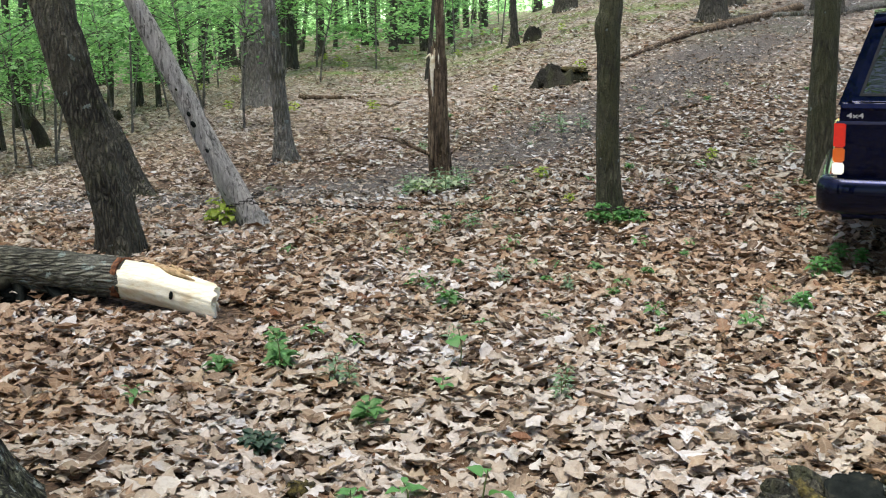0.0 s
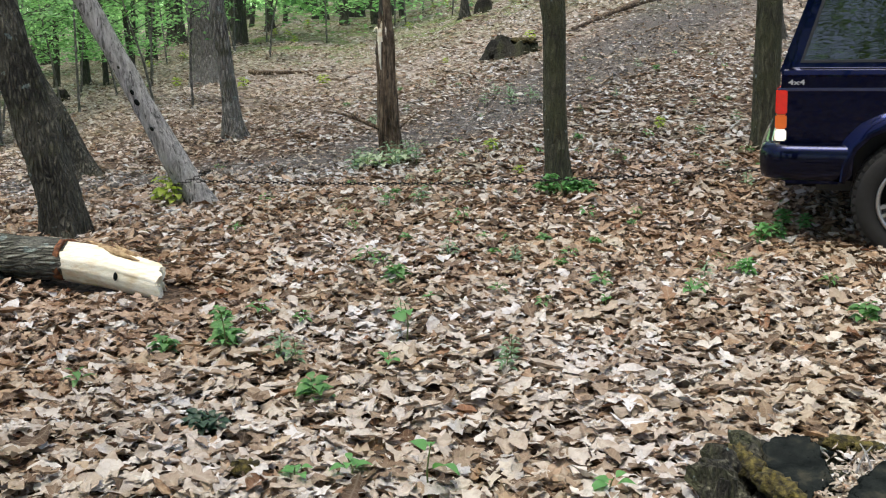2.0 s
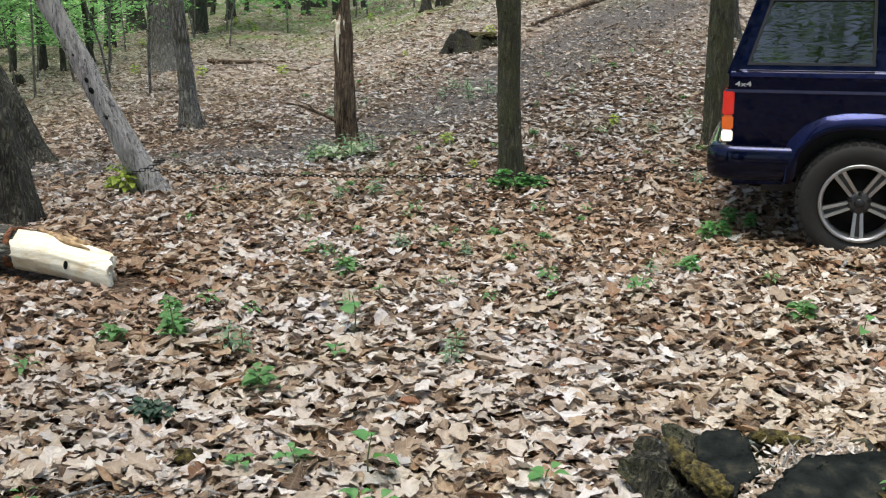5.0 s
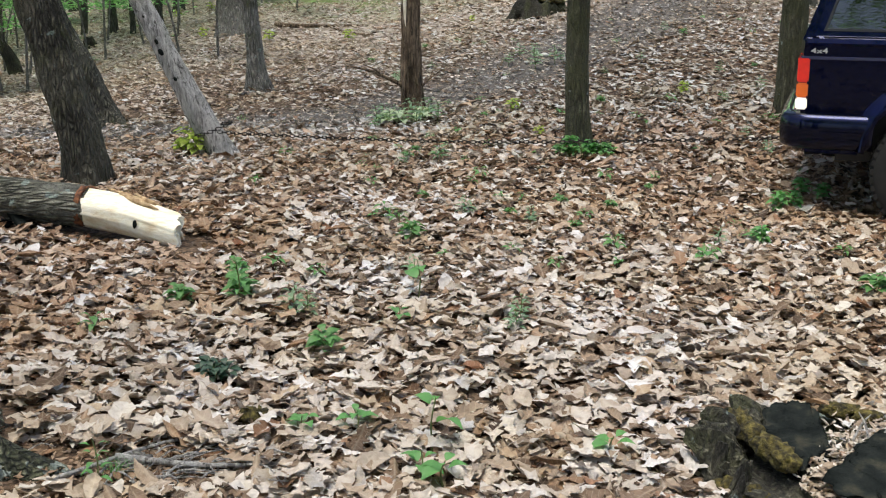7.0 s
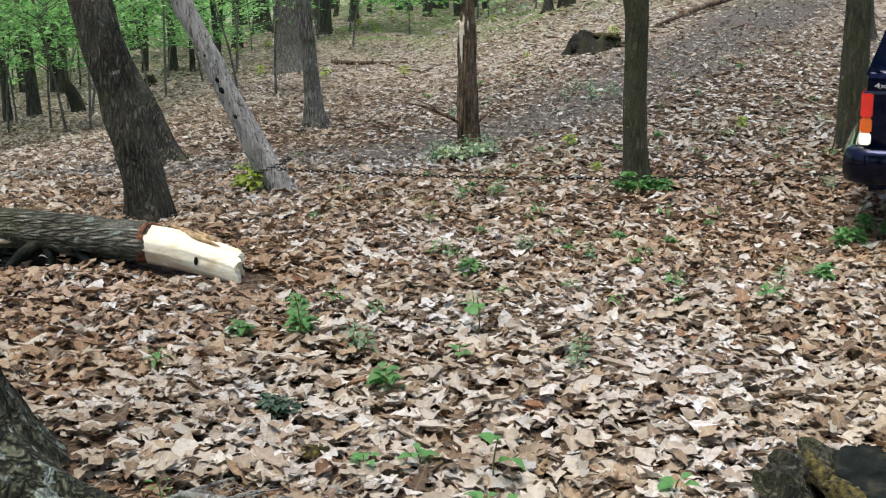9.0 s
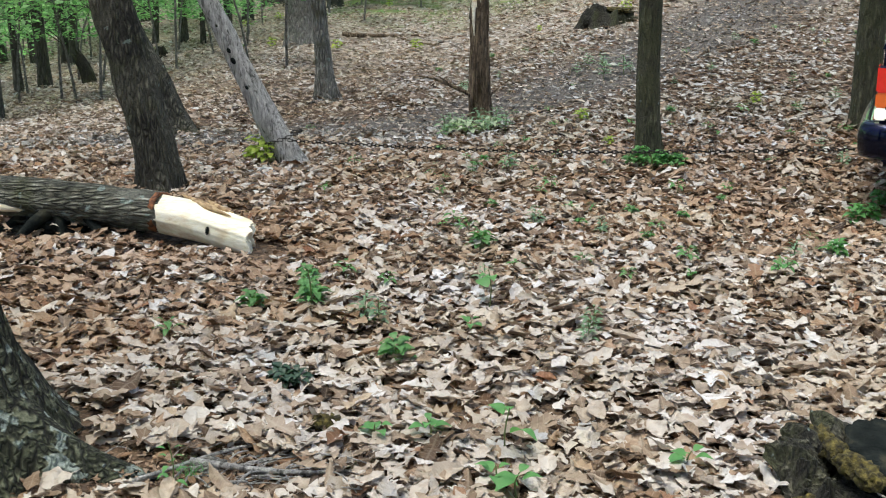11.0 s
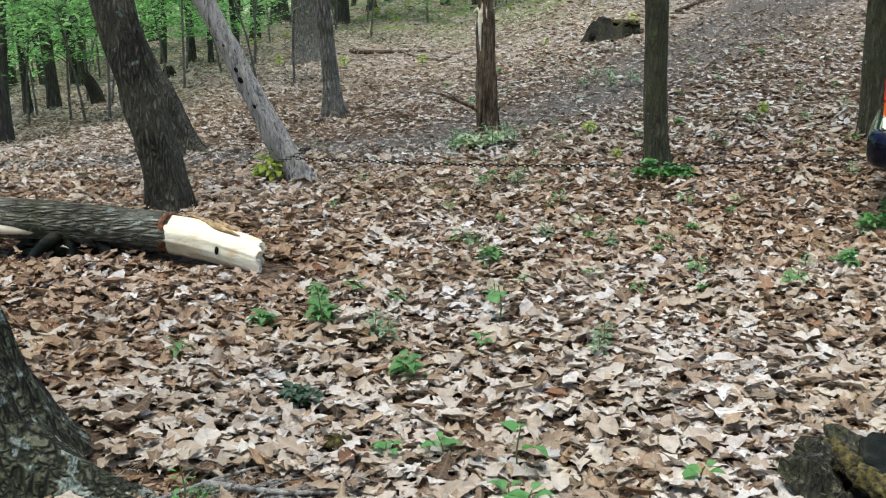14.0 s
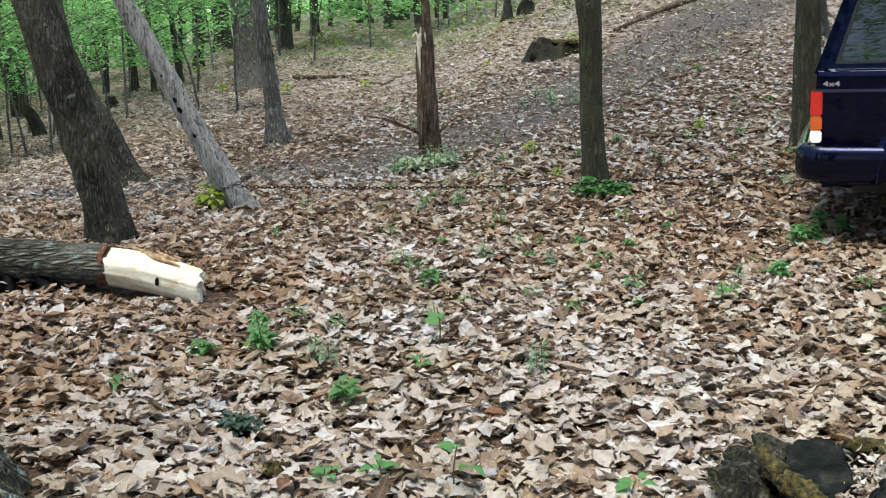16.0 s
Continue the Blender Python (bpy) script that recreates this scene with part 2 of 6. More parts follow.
def ground_material():
    m = Mat("leaf_mould", 0.95)
    v = m.add("ShaderNodeTexVoronoi", Vector=m.co, Scale=42.0, Randomness=1.0)
    cell = m.ramp(v.outputs["Color"], (0.2, (0.045, 0.026, 0.014)), (0.5, (0.12, 0.073, 0.042)), (0.8, (0.25, 0.17, 0.11)))
    fine = m.noise(30, 6)
    c = m.mix(fine, m.mix(1.0, cell, (0.35, 0.32, 0.3), "MULTIPLY"), cell)
    # the bare trail: a vertex mask made from the trail's own line
    att = m.n.new("ShaderNodeAttribute")
    att.attribute_name = "trail"
    grit = m.ramp(m.noise(55, 5), (0.32, (0.03, 0.03, 0.03)), (0.5, (0.088, 0.088, 0.088)), (0.72, (0.21, 0.208, 0.205)))
    edge = m.maths("ADD", att.outputs["Fac"], m.maths("MULTIPLY", m.maths("SUBTRACT", m.noise(2.2, 4), 0.5), 0.9), True)
    c = m.mix(m.maths("MULTIPLY", edge, 0.7), c, grit)
    # distant ground, where single leaves no longer show
    leafy = m.n.new("ShaderNodeAttribute")
    leafy.attribute_name = "leafy"
    cover = m.ramp(m.add("ShaderNodeTexVoronoi", Vector=m.co, Scale=13.0, Randomness=1.0).outputs["Color"], (0.2, (0.12, 0.085, 0.06)), (0.5, (0.33, 0.275, 0.225)), (0.8, (0.5, 0.45, 0.4)))
    c = m.mix(m.maths("MULTIPLY", leafy.outputs["Fac"], 0.8, True), c, cover)
    far = m.n.new("ShaderNodeAttribute")
    far.attribute_name = "herbs"
    green = m.ramp(m.noise(9, 5), (0.35, (0.09, 0.12, 0.04)), (0.7, (0.2, 0.27, 0.08)))
    c = m.mix(m.maths("MULTIPLY", far.outputs["Fac"], m.ramp(m.noise(1.1, 5), (0.42, (0, 0, 0)), (0.6, (1, 1, 1)))), c, green)
    h = m.maths("ADD", m.maths("MULTIPLY", v.outputs["Distance"], 0.7), fine)
    return m.color(c).bump(h, 0.8, 0.03).m


GROUND = ground_material()


def green_leaf(name, a, b, amount=0.45, rnd="island"):
    m = Mat(name, 0.5)
    r = m.island() if rnd == "island" else m.each()
    c = m.ramp(r, (0.0, a), (1.0, b))
    c = m.mix(m.maths("MULTIPLY", m.noise(25, 2), 0.35), c, (0.04, 0.07, 0.012))
    return m.color(c).through_light(m.mix(1.0, c, (1.45, 1.65, 1.1), "MULTIPLY"), amount).m


# darker copy of the understory leaf, with shade put into its colour
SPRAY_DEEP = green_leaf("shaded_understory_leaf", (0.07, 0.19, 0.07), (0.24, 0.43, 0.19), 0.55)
CANOPY = green_leaf("canopy_leaf", (0.08, 0.15, 0.02), (0.16, 0.26, 0.04), 0.5)
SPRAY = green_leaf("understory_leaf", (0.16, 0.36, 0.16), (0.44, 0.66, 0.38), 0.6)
HERB = green_leaf("herb_leaf", (0.065, 0.185, 0.055), (0.13, 0.29, 0.09), 0.3)
HERB_BRIGHT = green_leaf("bright_herb_leaf", (0.08, 0.24, 0.07), (0.15, 0.36, 0.12), 0.35)
HERB_PALE = green_leaf("pale_herb_leaf", (0.12, 0.23, 0.13), (0.27, 0.39, 0.25), 0.3)
HERB_LIGHT = green_leaf("whitish_green_leaf", (0.26, 0.36, 0.22), (0.58, 0.64, 0.48), 0.3)
HERB_DARK = green_leaf("dark_bluish_herb_leaf", (0.012, 0.035, 0.026), (0.04, 0.08, 0.055), 0.15)
HERB_YELLOW = green_leaf("yellow_green_leaf", (0.28, 0.38, 0.06), (0.4, 0.46, 0.09), 0.45)
STEM = Mat("green_stem", 0.6).color((0.1, 0.13, 0.04)).m


def plain(name, col, rough=0.5, metal=0.0, grain=0.15, scale=60.0, coat=0.0):
    m = Mat(name, rough, metal)
    n = m.noise(scale, 3)
    m.color(m.mix(n, tuple(c * (1 - grain) for c in col), tuple(min(1, c * (1 + grain)) for c in col)))
    m.b.inputs["Coat Weight"].default_value = coat
    m.b.inputs["Coat Roughness"].default_value = 0.06
    return m


PAINT = plain("dark_blue_car_paint", (0.0016, 0.0048, 0.036), 0.4, 1.0, 0.15, 90, 0.8)
dust = PAINT.noise(3.0, 5)
PAINT.l.new(PAINT.ramp(dust, (0.35, (0.1, 0.1, 0.1)), (0.75, (0.2, 0.2, 0.2))), PAINT.b.inputs["Roughness"])
PAINT.b.inputs["Specular IOR Level"].default_value = 0.2
PAINT.b.inputs["Coat IOR"].default_value = 1.3
PAINT.b.inputs["Coat Roughness"].default_value = 0.03
PAINT = PAINT.m
BLACK_PLASTIC = plain("black_plastic", (0.014, 0.014, 0.017), 0.45, 0, 0.3).m
BUMPER_MAT = plain("dark_blue_bumper", (0.0014, 0.004, 0.028), 0.22, 1.0, 0.3, 20, 0.5)
BUMPER_MAT.b.inputs["Specular IOR Level"].default_value = 0.05
BUMPER_MAT = BUMPER_MAT.m
RUBBER = plain("tyre_rubber", (0.012, 0.0115, 0.011), 0.8, 0, 0.5, 25).m
ALLOY = plain("cast_alloy", (0.42, 0.42, 0.43), 0.34, 0.85, 0.12, 30).m
# darker alloy: in the spoke webs it paints the shade of the recess
WEB = plain("dark_alloy", (0.07, 0.07, 0.072), 0.5, 0.8, 0.3, 30).m
DARK_STEEL = plain("rusty_dark_steel", (0.012, 0.0095, 0.008), 0.75, 0.3, 0.5, 30).m
CHAIN_STEEL = plain("chain_steel", (0.014, 0.012, 0.010), 0.75, 0.2, 0.5, 40).m
RED_LENS = plain("red_lens", (0.85, 0.018, 0.008), 0.15, 0, 0.15, 40, 1.0).m
AMBER_LENS = plain("amber_lens", (0.95, 0.17, 0.014), 0.15, 0, 0.15, 40, 1.0).m
CLEAR_LENS = plain("clear_lens", (0.7, 0.68, 0.62), 0.15, 0, 0.1, 40, 1.0)
CLEAR_LENS.b.inputs["Emission Color"].default_value = (1.0, 0.93, 0.8, 1)
CLEAR_LENS.b.inputs["Emission Strength"].default_value = 0.5
CLEAR_LENS = CLEAR_LENS.m
WHITE_BADGE = plain("chrome_badge", (0.5, 0.5, 0.52), 0.35, 0.3).m
TRIM_MAT = plain("belt_moulding", (0.02, 0.028, 0.09), 0.25, 0.3, 0.1, 30, 1.0).m
SEAT_CLOTH = plain("grey_seat_cloth", (0.05, 0.05, 0.055), 0.9).m
STONE = plain("pale_stone", (0.5, 0.49, 0.45), 0.9, 0, 0.3, 25).m
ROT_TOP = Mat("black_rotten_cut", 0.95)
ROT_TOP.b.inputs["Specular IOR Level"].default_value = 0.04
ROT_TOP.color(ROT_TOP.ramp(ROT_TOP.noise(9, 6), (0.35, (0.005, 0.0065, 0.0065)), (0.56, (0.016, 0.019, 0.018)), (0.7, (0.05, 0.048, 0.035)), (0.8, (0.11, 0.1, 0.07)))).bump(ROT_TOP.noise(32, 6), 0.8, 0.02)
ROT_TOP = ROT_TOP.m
MOSS = Mat("yellow_green_moss", 1.0)
MOSS.color(MOSS.ramp(MOSS.noise(45, 6), (0.36, (0.010, 0.008, 0.003)), (0.52, (0.06, 0.048, 0.011)), (0.74, (0.19, 0.155, 0.04)))).bump(MOSS.noise(110, 3), 1.0, 0.01)
MOSS = MOSS.m
STUMP_BARK = bark("rotting_stump_bark", (0.008, 0.007, 0.005), (0.05, 0.047, 0.03), (0.22, 0.21, 0.16), 2.2, 0.6, 0.3, deep=0.1, cells=False)
MOUND_WOOD = bark("mossy_dark_wood", (0.002, 0.002, 0.0015), (0.009, 0.008, 0.005), (0.05, 0.045, 0.025), 3.0, 0.5, 0.1, cells=False)


def glass_material():
    m = Mat("tinted_glass", 0.02)
    m.color((0.018, 0.022, 0.025))
    m.b.inputs["Transmission Weight"].default_value = 1.0
    m.b.inputs["IOR"].default_value = 2.0
    m.bump(m.noise(4.0, 2, m.scaled(1.2, 1.2, 7.0)), 0.045, 0.01)
    return m.m


GLASS = glass_material()


# ---- helpers for meshes ----
def mesh_from(name, verts, faces, mat, smooth=True):
    me = bpy.data.meshes.new(name)
    me.from_pydata([tuple(v) for v in verts], [], faces)
    me.materials.append(mat)
    if smooth:
        me.shade_smooth()
    me.update()
    return me


def link_mesh(name, me, parent=None, label=""):
    ob = new(name, me)
    if parent:
        ob.parent = parent
    if label:
        ob["label"] = label
    return ob


def part(name, bm, material, parent, label="", smooth=False):
    """Links a bmesh as one mesh object under a thing or a part."""
    bmesh.ops.recalc_face_normals(bm, faces=bm.faces)
    me = bpy.data.meshes.new(name)
    bm.to_mesh(me)
    bm.free()
    me.materials.append(material)
    if smooth:
        me.shade_smooth()
    return link_mesh(name, me, parent, label)


def quads_np(name, verts, quads, mat, smooth=True):
    """One mesh from numpy arrays of vertices (n, 3) and quads (m, 4)."""
    me = bpy.data.meshes.new(name)
    me.vertices.add(len(verts))
    me.vertices.foreach_set("co", np.ascontiguousarray(verts, dtype=np.float32).ravel())
    me.loops.add(quads.size)
    me.loops.foreach_set("vertex_index", np.ascontiguousarray(quads, dtype=np.int32).ravel())
    me.polygons.add(len(quads))
    me.polygons.foreach_set("loop_start", np.arange(0, quads.size, 4, dtype=np.int32))
    me.update(calc_edges=True)
    me.materials.append(mat)
    if smooth:
        me.shade_smooth()
    return me


def root_at(name, m, label, category, group="", kind=""):
    ob = new(name)
    ob.empty_display_size = 0.1
    ob.matrix_world = m
    return tagged(ob, label, category, group, kind)


def box(bm, x0, x1, y0, y1, z0, z1, bevel=0.0):
    out = bmesh.ops.create_cube(bm, size=1.0)["verts"]
    bmesh.ops.transform(bm, matrix=Matrix.LocRotScale(((x0 + x1) / 2, (y0 + y1) / 2, (z0 + z1) / 2), None, (x1 - x0, y1 - y0, z1 - z0)), verts=out)
    if bevel:
        edges = list({e for v in out for e in v.link_edges})
        bmesh.ops.bevel(bm, geom=edges, offset=bevel, segments=2, affect="EDGES")
    return bm


def glide(keys, step):
    """Catmull-Rom samples along keys (each a tuple of numbers), about step apart in the third number or in length."""
    k = np.array(keys, float)
    k = np.vstack([2 * k[0] - k[1], k, 2 * k[-1] - k[-2]])
    out = []
    for i in range(1, len(k) - 2):
        n = max(2, int(np.linalg.norm(k[i + 1][:3] - k[i][:3]) / step))
        for s in range(n):
            t = s / n
            out.append(0.5 * (2 * k[i] + (k[i + 1] - k[i - 1]) * t + (2 * k[i - 1] - 5 * k[i] + 4 * k[i + 1] - k[i + 2]) * t * t
                              + (3 * k[i] - k[i - 1] - 3 * k[i + 1] + k[i + 2]) * t ** 3))
    out.append(k[-2])
    return np.array(out)


def tube(keys, step=0.1, segs=16, rough=0.0, ridges=0.0, seed=0.0, roots=0, flare=0.0, cap=True, ragged=0.0, skew=0.0, grain=(7, 1.2)):
    """A tapering limb along keys (x, y, z, radius): verts and faces. rough: uneven outline; ridges: bark furrows;
    roots and flare: buttresses at the foot; ragged: a broken far end."""
    path = glide(keys, step)
    verts, faces = [], []
    way = np.gradient(path[:, :3], axis=0)
    way /= np.linalg.norm(way, axis=1)[:, None] + 1e-9
    side = Vector((1, 0, 0)) if abs(way[0][0]) < 0.8 else Vector((0, 0, 1))
    length = 0.0
    for i, (p, w) in enumerate(zip(path, way)):
        w = Vector(w)
        a = (side - w * side.dot(w)).normalized()
        side, b = a, w.cross(a)
        if i:
            length += float(np.linalg.norm(path[i, :3] - path[i - 1, :3]))
        for j in range(segs):
            th = 2 * math.pi * j / segs
            r = p[3]
            if rough:
                r *= 1 + rough * noise.noise((math.cos(th) * 1.3 + seed, math.sin(th) * 1.3, length * 1.6))
            if ridges:
                n = noise.noise((math.cos(th) * grain[0] * 0.5 + seed, math.sin(th) * grain[0] * 0.5, length * grain[1] * 2.5 + seed))
                r += ridges * (abs(n) * 2 - 0.5)
            if roots:
                r += flare * math.exp(-length / 0.16) * max(0, math.cos(roots * th / 1.0 + seed)) ** 2
            e = Vector(p[:3]) + a * (math.cos(th) * r) + b * (math.sin(th) * r)
            if ragged and i == len(path) - 1:
                e += w * ragged * noise.noise((math.cos(th) * 4 + seed, math.sin(th) * 4, 7.7))
            if skew and i >= len(path) - 3:
                e += w * skew * (p[2] - e.z) / max(p[3], 1e-4) * (0.4 + 0.3 * (i - len(path) + 3))
            verts.append(e)
    for i in range(len(path) - 1):
        for j in range(segs):
            k = (j + 1) % segs
            faces.append((i * segs + j, i * segs + k, (i + 1) * segs + k, (i + 1) * segs + j))
    if cap:
        for i, turn in ((0, -1), (len(path) - 1, 1)):
            rim = len(verts)
            verts += [v.copy() for v in verts[i * segs:(i + 1) * segs]]
            verts.append(Vector(path[i, :3]) + (Vector(way[i]) * 0.1 * ragged if turn > 0 else Vector()))
            c = len(verts) - 1
            for j in range(segs):
                k = (j + 1) % segs
                faces.append((rim + j, rim + k, c) if turn > 0 else (rim + k, rim + j, c))
    return verts, faces


def tube_part(name, keys, mat, parent, label="", **kw):
    v, f = tube(keys, **kw)
    return link_mesh(name, mesh_from(name, v, f, mat), parent, label)


# ---- ground ----
def ease(a, b, v):
    u = np.clip((v - a) / (b - a), 0, 1)
    return u * u * (3 - 2 * u)


def height(x, y):
    """The lie of the land: level near by, a slight dip, then a hill that rises to the right and falls to the left."""
    z = ease(6.5, 11, y) * (-0.12 + 0.34 * ease(-1.0, 3.0, x))
    slope = 0.035 + 0.085 * ease(-2.5, 4.5, x - 0.12 * (y - 11))
    far = np.maximum(0, y - 11)
    far = np.where(far < 14, far, 14 + 8 * (1 - np.exp(-(np.maximum(far, 14) - 14) / 8)))
    return z + slope * far - 0.16 * np.clip(-x - 2.6, 0, 9.4) * ease(8.5, 14, y)


def uneven(x, y):
    return 0.018 * np.sin(2.9 * x + 1.3 * y) * np.sin(2.1 * y - 0.8 * x) + 0.012 * np.sin(6.1 * x - 3.0 * y + 1.0)


def ground_z(x, y):
    return float(height(np.float64(x), np.float64(y)) + uneven(np.float64(x), np.float64(y)))


def trail_mask(x, y):
    d = np.abs(x - trail_centre(y)) * np.where(y < 10.5, 0.6, 0.85)
    return (1 - ease(0.4, 1.4, d)) * ease(8.3, 9.2, y)


def build_ground():
    u = np.linspace(-1, 1, 221)
    xs = 11 * u + 189 * u ** 5
    w = np.linspace(0, 1, 241)
    ys = -40 + 40 * ease(0, 0.12, w) + 24 * w + 180 * ease(0.45, 1.2, w) ** 2
    gx, gy = np.meshgrid(xs, ys)
    gz = height(gx, gy) + uneven(gx, gy)
    n, m = len(xs), len(ys)
    idx = np.arange(n * m).reshape(m, n)
    quads = np.stack([idx[:-1, :-1], idx[:-1, 1:], idx[1:, 1:], idx[1:, :-1]], -1).reshape(-1, 4)
    me = quads_np("ground", np.stack([gx, gy, gz], -1).reshape(-1, 3), quads, GROUND)
    a = me.attributes.new("trail", "FLOAT", "POINT")
    a.data.foreach_set("value", trail_mask(gx, gy).astype(np.float32).ravel())
    a = me.attributes.new("leafy", "FLOAT", "POINT")
    a.data.foreach_set("value", (np.maximum(ease(12, 17, gy), ease(0.5, 1.6, np.abs(gx) - 0.47 * np.maximum(gy, 2.3))) * (1 - trail_mask(gx, gy)) + (1 - ease(1.9, 2.5, gy))).astype(np.float32).ravel())
    a = me.attributes.new("herbs", "FLOAT", "POINT")
    a.data.foreach_set("value", (ease(17, 23, gy) * ease(-0.22, -0.12, gx / np.maximum(gy, 1.0)) * (1 - ease(2, 5, gx - 0.1 * gy))).astype(np.float32).ravel())
    return tagged(new("ground", me), "brown leaf-strewn forest floor with a bare grey trail", "ground", kind="structure")


build_ground()


# ---- fallen leaves ----
def leaf_shape(rng, stations=10, lobed=0.62, cols=3):
    """The flat outline of a lobed oak leaf, a strip of quads a station: x along it from -0.5 to 0.5."""
    s = np.linspace(0, 1, stations)
    env = 0.36 * np.sin(np.pi * np.clip(s * 0.92 + 0.02, 0, 1)) ** 0.75 * (0.65 + 0.5 * s)
    u = np.linspace(-1, 1, cols)
    out = np.zeros((stations, cols, 3))
    for sgn in (-1, 1):
        turn = np.arange(stations) * (np.pi if stations < 10 else 2.15 if stations < 12 else np.pi / 2 * 1.05) + (0.5 if sgn > 0 else 0.0)
        wav = (1 + lobed) / 2 - (1 - lobed) / 2 * np.cos(turn)
        wav *= rng.uniform(0.88, 1.12, stations)
        wid = env * wav
        wid[0] = 0.015
        wid[-1] = 0.02
        for c in range(cols):
            if u[c] * sgn > 0:
                out[:, c, 0] = s + (wav - lobed) * 0.12 * abs(u[c])
                out[:, c, 1] = u[c] * wid
    out[:, cols // 2, 0] = s
    out[:, :, 0] -= 0.5
    i = np.arange(stations - 1)[:, None] * cols
    quads = np.concatenate([i + [c, c + 1, c + 1 + cols, c + cols] for c in range(cols - 1)])
    return out.reshape(-1, 3), quads


def turned(yaw, pitch, roll):
    """Rotation matrices for arrays of angles."""
    cz, sz, cy, sy, cx, sx = np.cos(yaw), np.sin(yaw), np.cos(pitch), np.sin(pitch), np.cos(roll), np.sin(roll)
    o, l = np.zeros_like(yaw), np.ones_like(yaw)
    rz = np.stack([cz, -sz, o, sz, cz, o, o, o, l], -1).reshape(-1, 3, 3)
    ry = np.stack([cy, o, sy, o, l, o, -sy, o, cy], -1).reshape(-1, 3, 3)
    rx = np.stack([l, o, o, o, cx, -sx, o, sx, cx], -1).reshape(-1, 3, 3)
    return rz @ ry @ rx


def curled(shape, size, curl, bend, twist):
    """Leaves of one outline: (n, verts, 3), each with its own size, folds and curl."""
    p = shape[None] * size[:, None, None]
    u, s = p[..., 1] / size[:, None], p[..., 0] / size[:, None]
    k = np.arange(len(size))[:, None]
    fold = 0.38 * np.sin(k * 2.3 + 0.7)
    p[..., 2] = size[:, None] * (curl[:, None] * np.abs(u) ** 1.5 * 2.6 + fold * np.abs(u) + bend[:, None] * s * s * 1.5 + twist[:, None] * u * s * 1.8)
    # crisped margins and a wavy midrib
    p[..., 2] += size[:, None] * (0.34 * np.abs(u) * np.sin(s * 12 + k * 1.7 + np.sign(u) * 1.3) + 0.035 * np.sin(s * 9 + k * 2.9))
    lim = size[:, None] * 0.16
    p[..., 2] = lim * np.tanh(p[..., 2] / lim)
    p[..., 1] /= 1 + 0.5 * np.abs(curl[:, None]) + 0.15 * np.abs(fold)
    return p


def leaf_sheet(name, rng, spots, size, mat, stations, lift, tilt, cols=3):
    """Many leaves in one mesh: at the given ground spots."""
    n = len(spots)
    verts, quads, base, shapes = [], [], 0, []
    for shape, q in [leaf_shape(rng, stations, (0.34, 0.5, 0.85, 0.42)[k % 4], cols) for k in range(8)]:
        take = np.array_split(np.arange(n), 8)[len(verts)]
        k = len(take)
        sz = size[take]
        rolled = rng.random(k) < 0.12
        p = curled(shape, sz, rng.normal(0.1, 0.34, k) + rolled * rng.uniform(0.5, 1.3, k), rng.normal(0.05, 0.28, k), rng.normal(0, 0.36, k))
        rot = turned(rng.uniform(0, 2 * np.pi, k), rng.normal(0, tilt, k), rng.normal(0, tilt, k) + np.pi * (rng.random(k) < 0.5))
        p = np.einsum("nij,nvj->nvi", rot, p)
        x, y = spots[take].T
        z = height(x, y) + uneven(x, y) + rng.uniform(0.004, lift, k)
        p += np.stack([x, y, z], -1)[:, None]
        floor = (height(x, y) + uneven(x, y))[:, None] + 0.002
        p[..., 2] = np.maximum(p[..., 2], floor)
        verts.append(p.reshape(-1, 3))
        quads.append((q[None] + (base + np.arange(k) * len(shape))[:, None, None]).reshape(-1, 4))
        base += k * len(shape)
        shapes.append((shape, k))
    return veined(quads_np(name, np.concatenate(verts), np.concatenate(quads), mat), shapes)


def veined(me, shapes):
    """Gives each leaf vertex its place across and along the leaf, for the veins."""
    wide = np.concatenate([np.tile(np.abs(s[:, 1]) / 0.38, k) for s, k in shapes]).astype(np.float32)
    long = np.concatenate([np.tile(s[:, 0] + 0.5, k) for s, k in shapes]).astype(np.float32)
    for name, values in (("across", wide), ("along", long)):
        me.attributes.new(name, "FLOAT", "POINT").data.foreach_set("value", values)
    return me


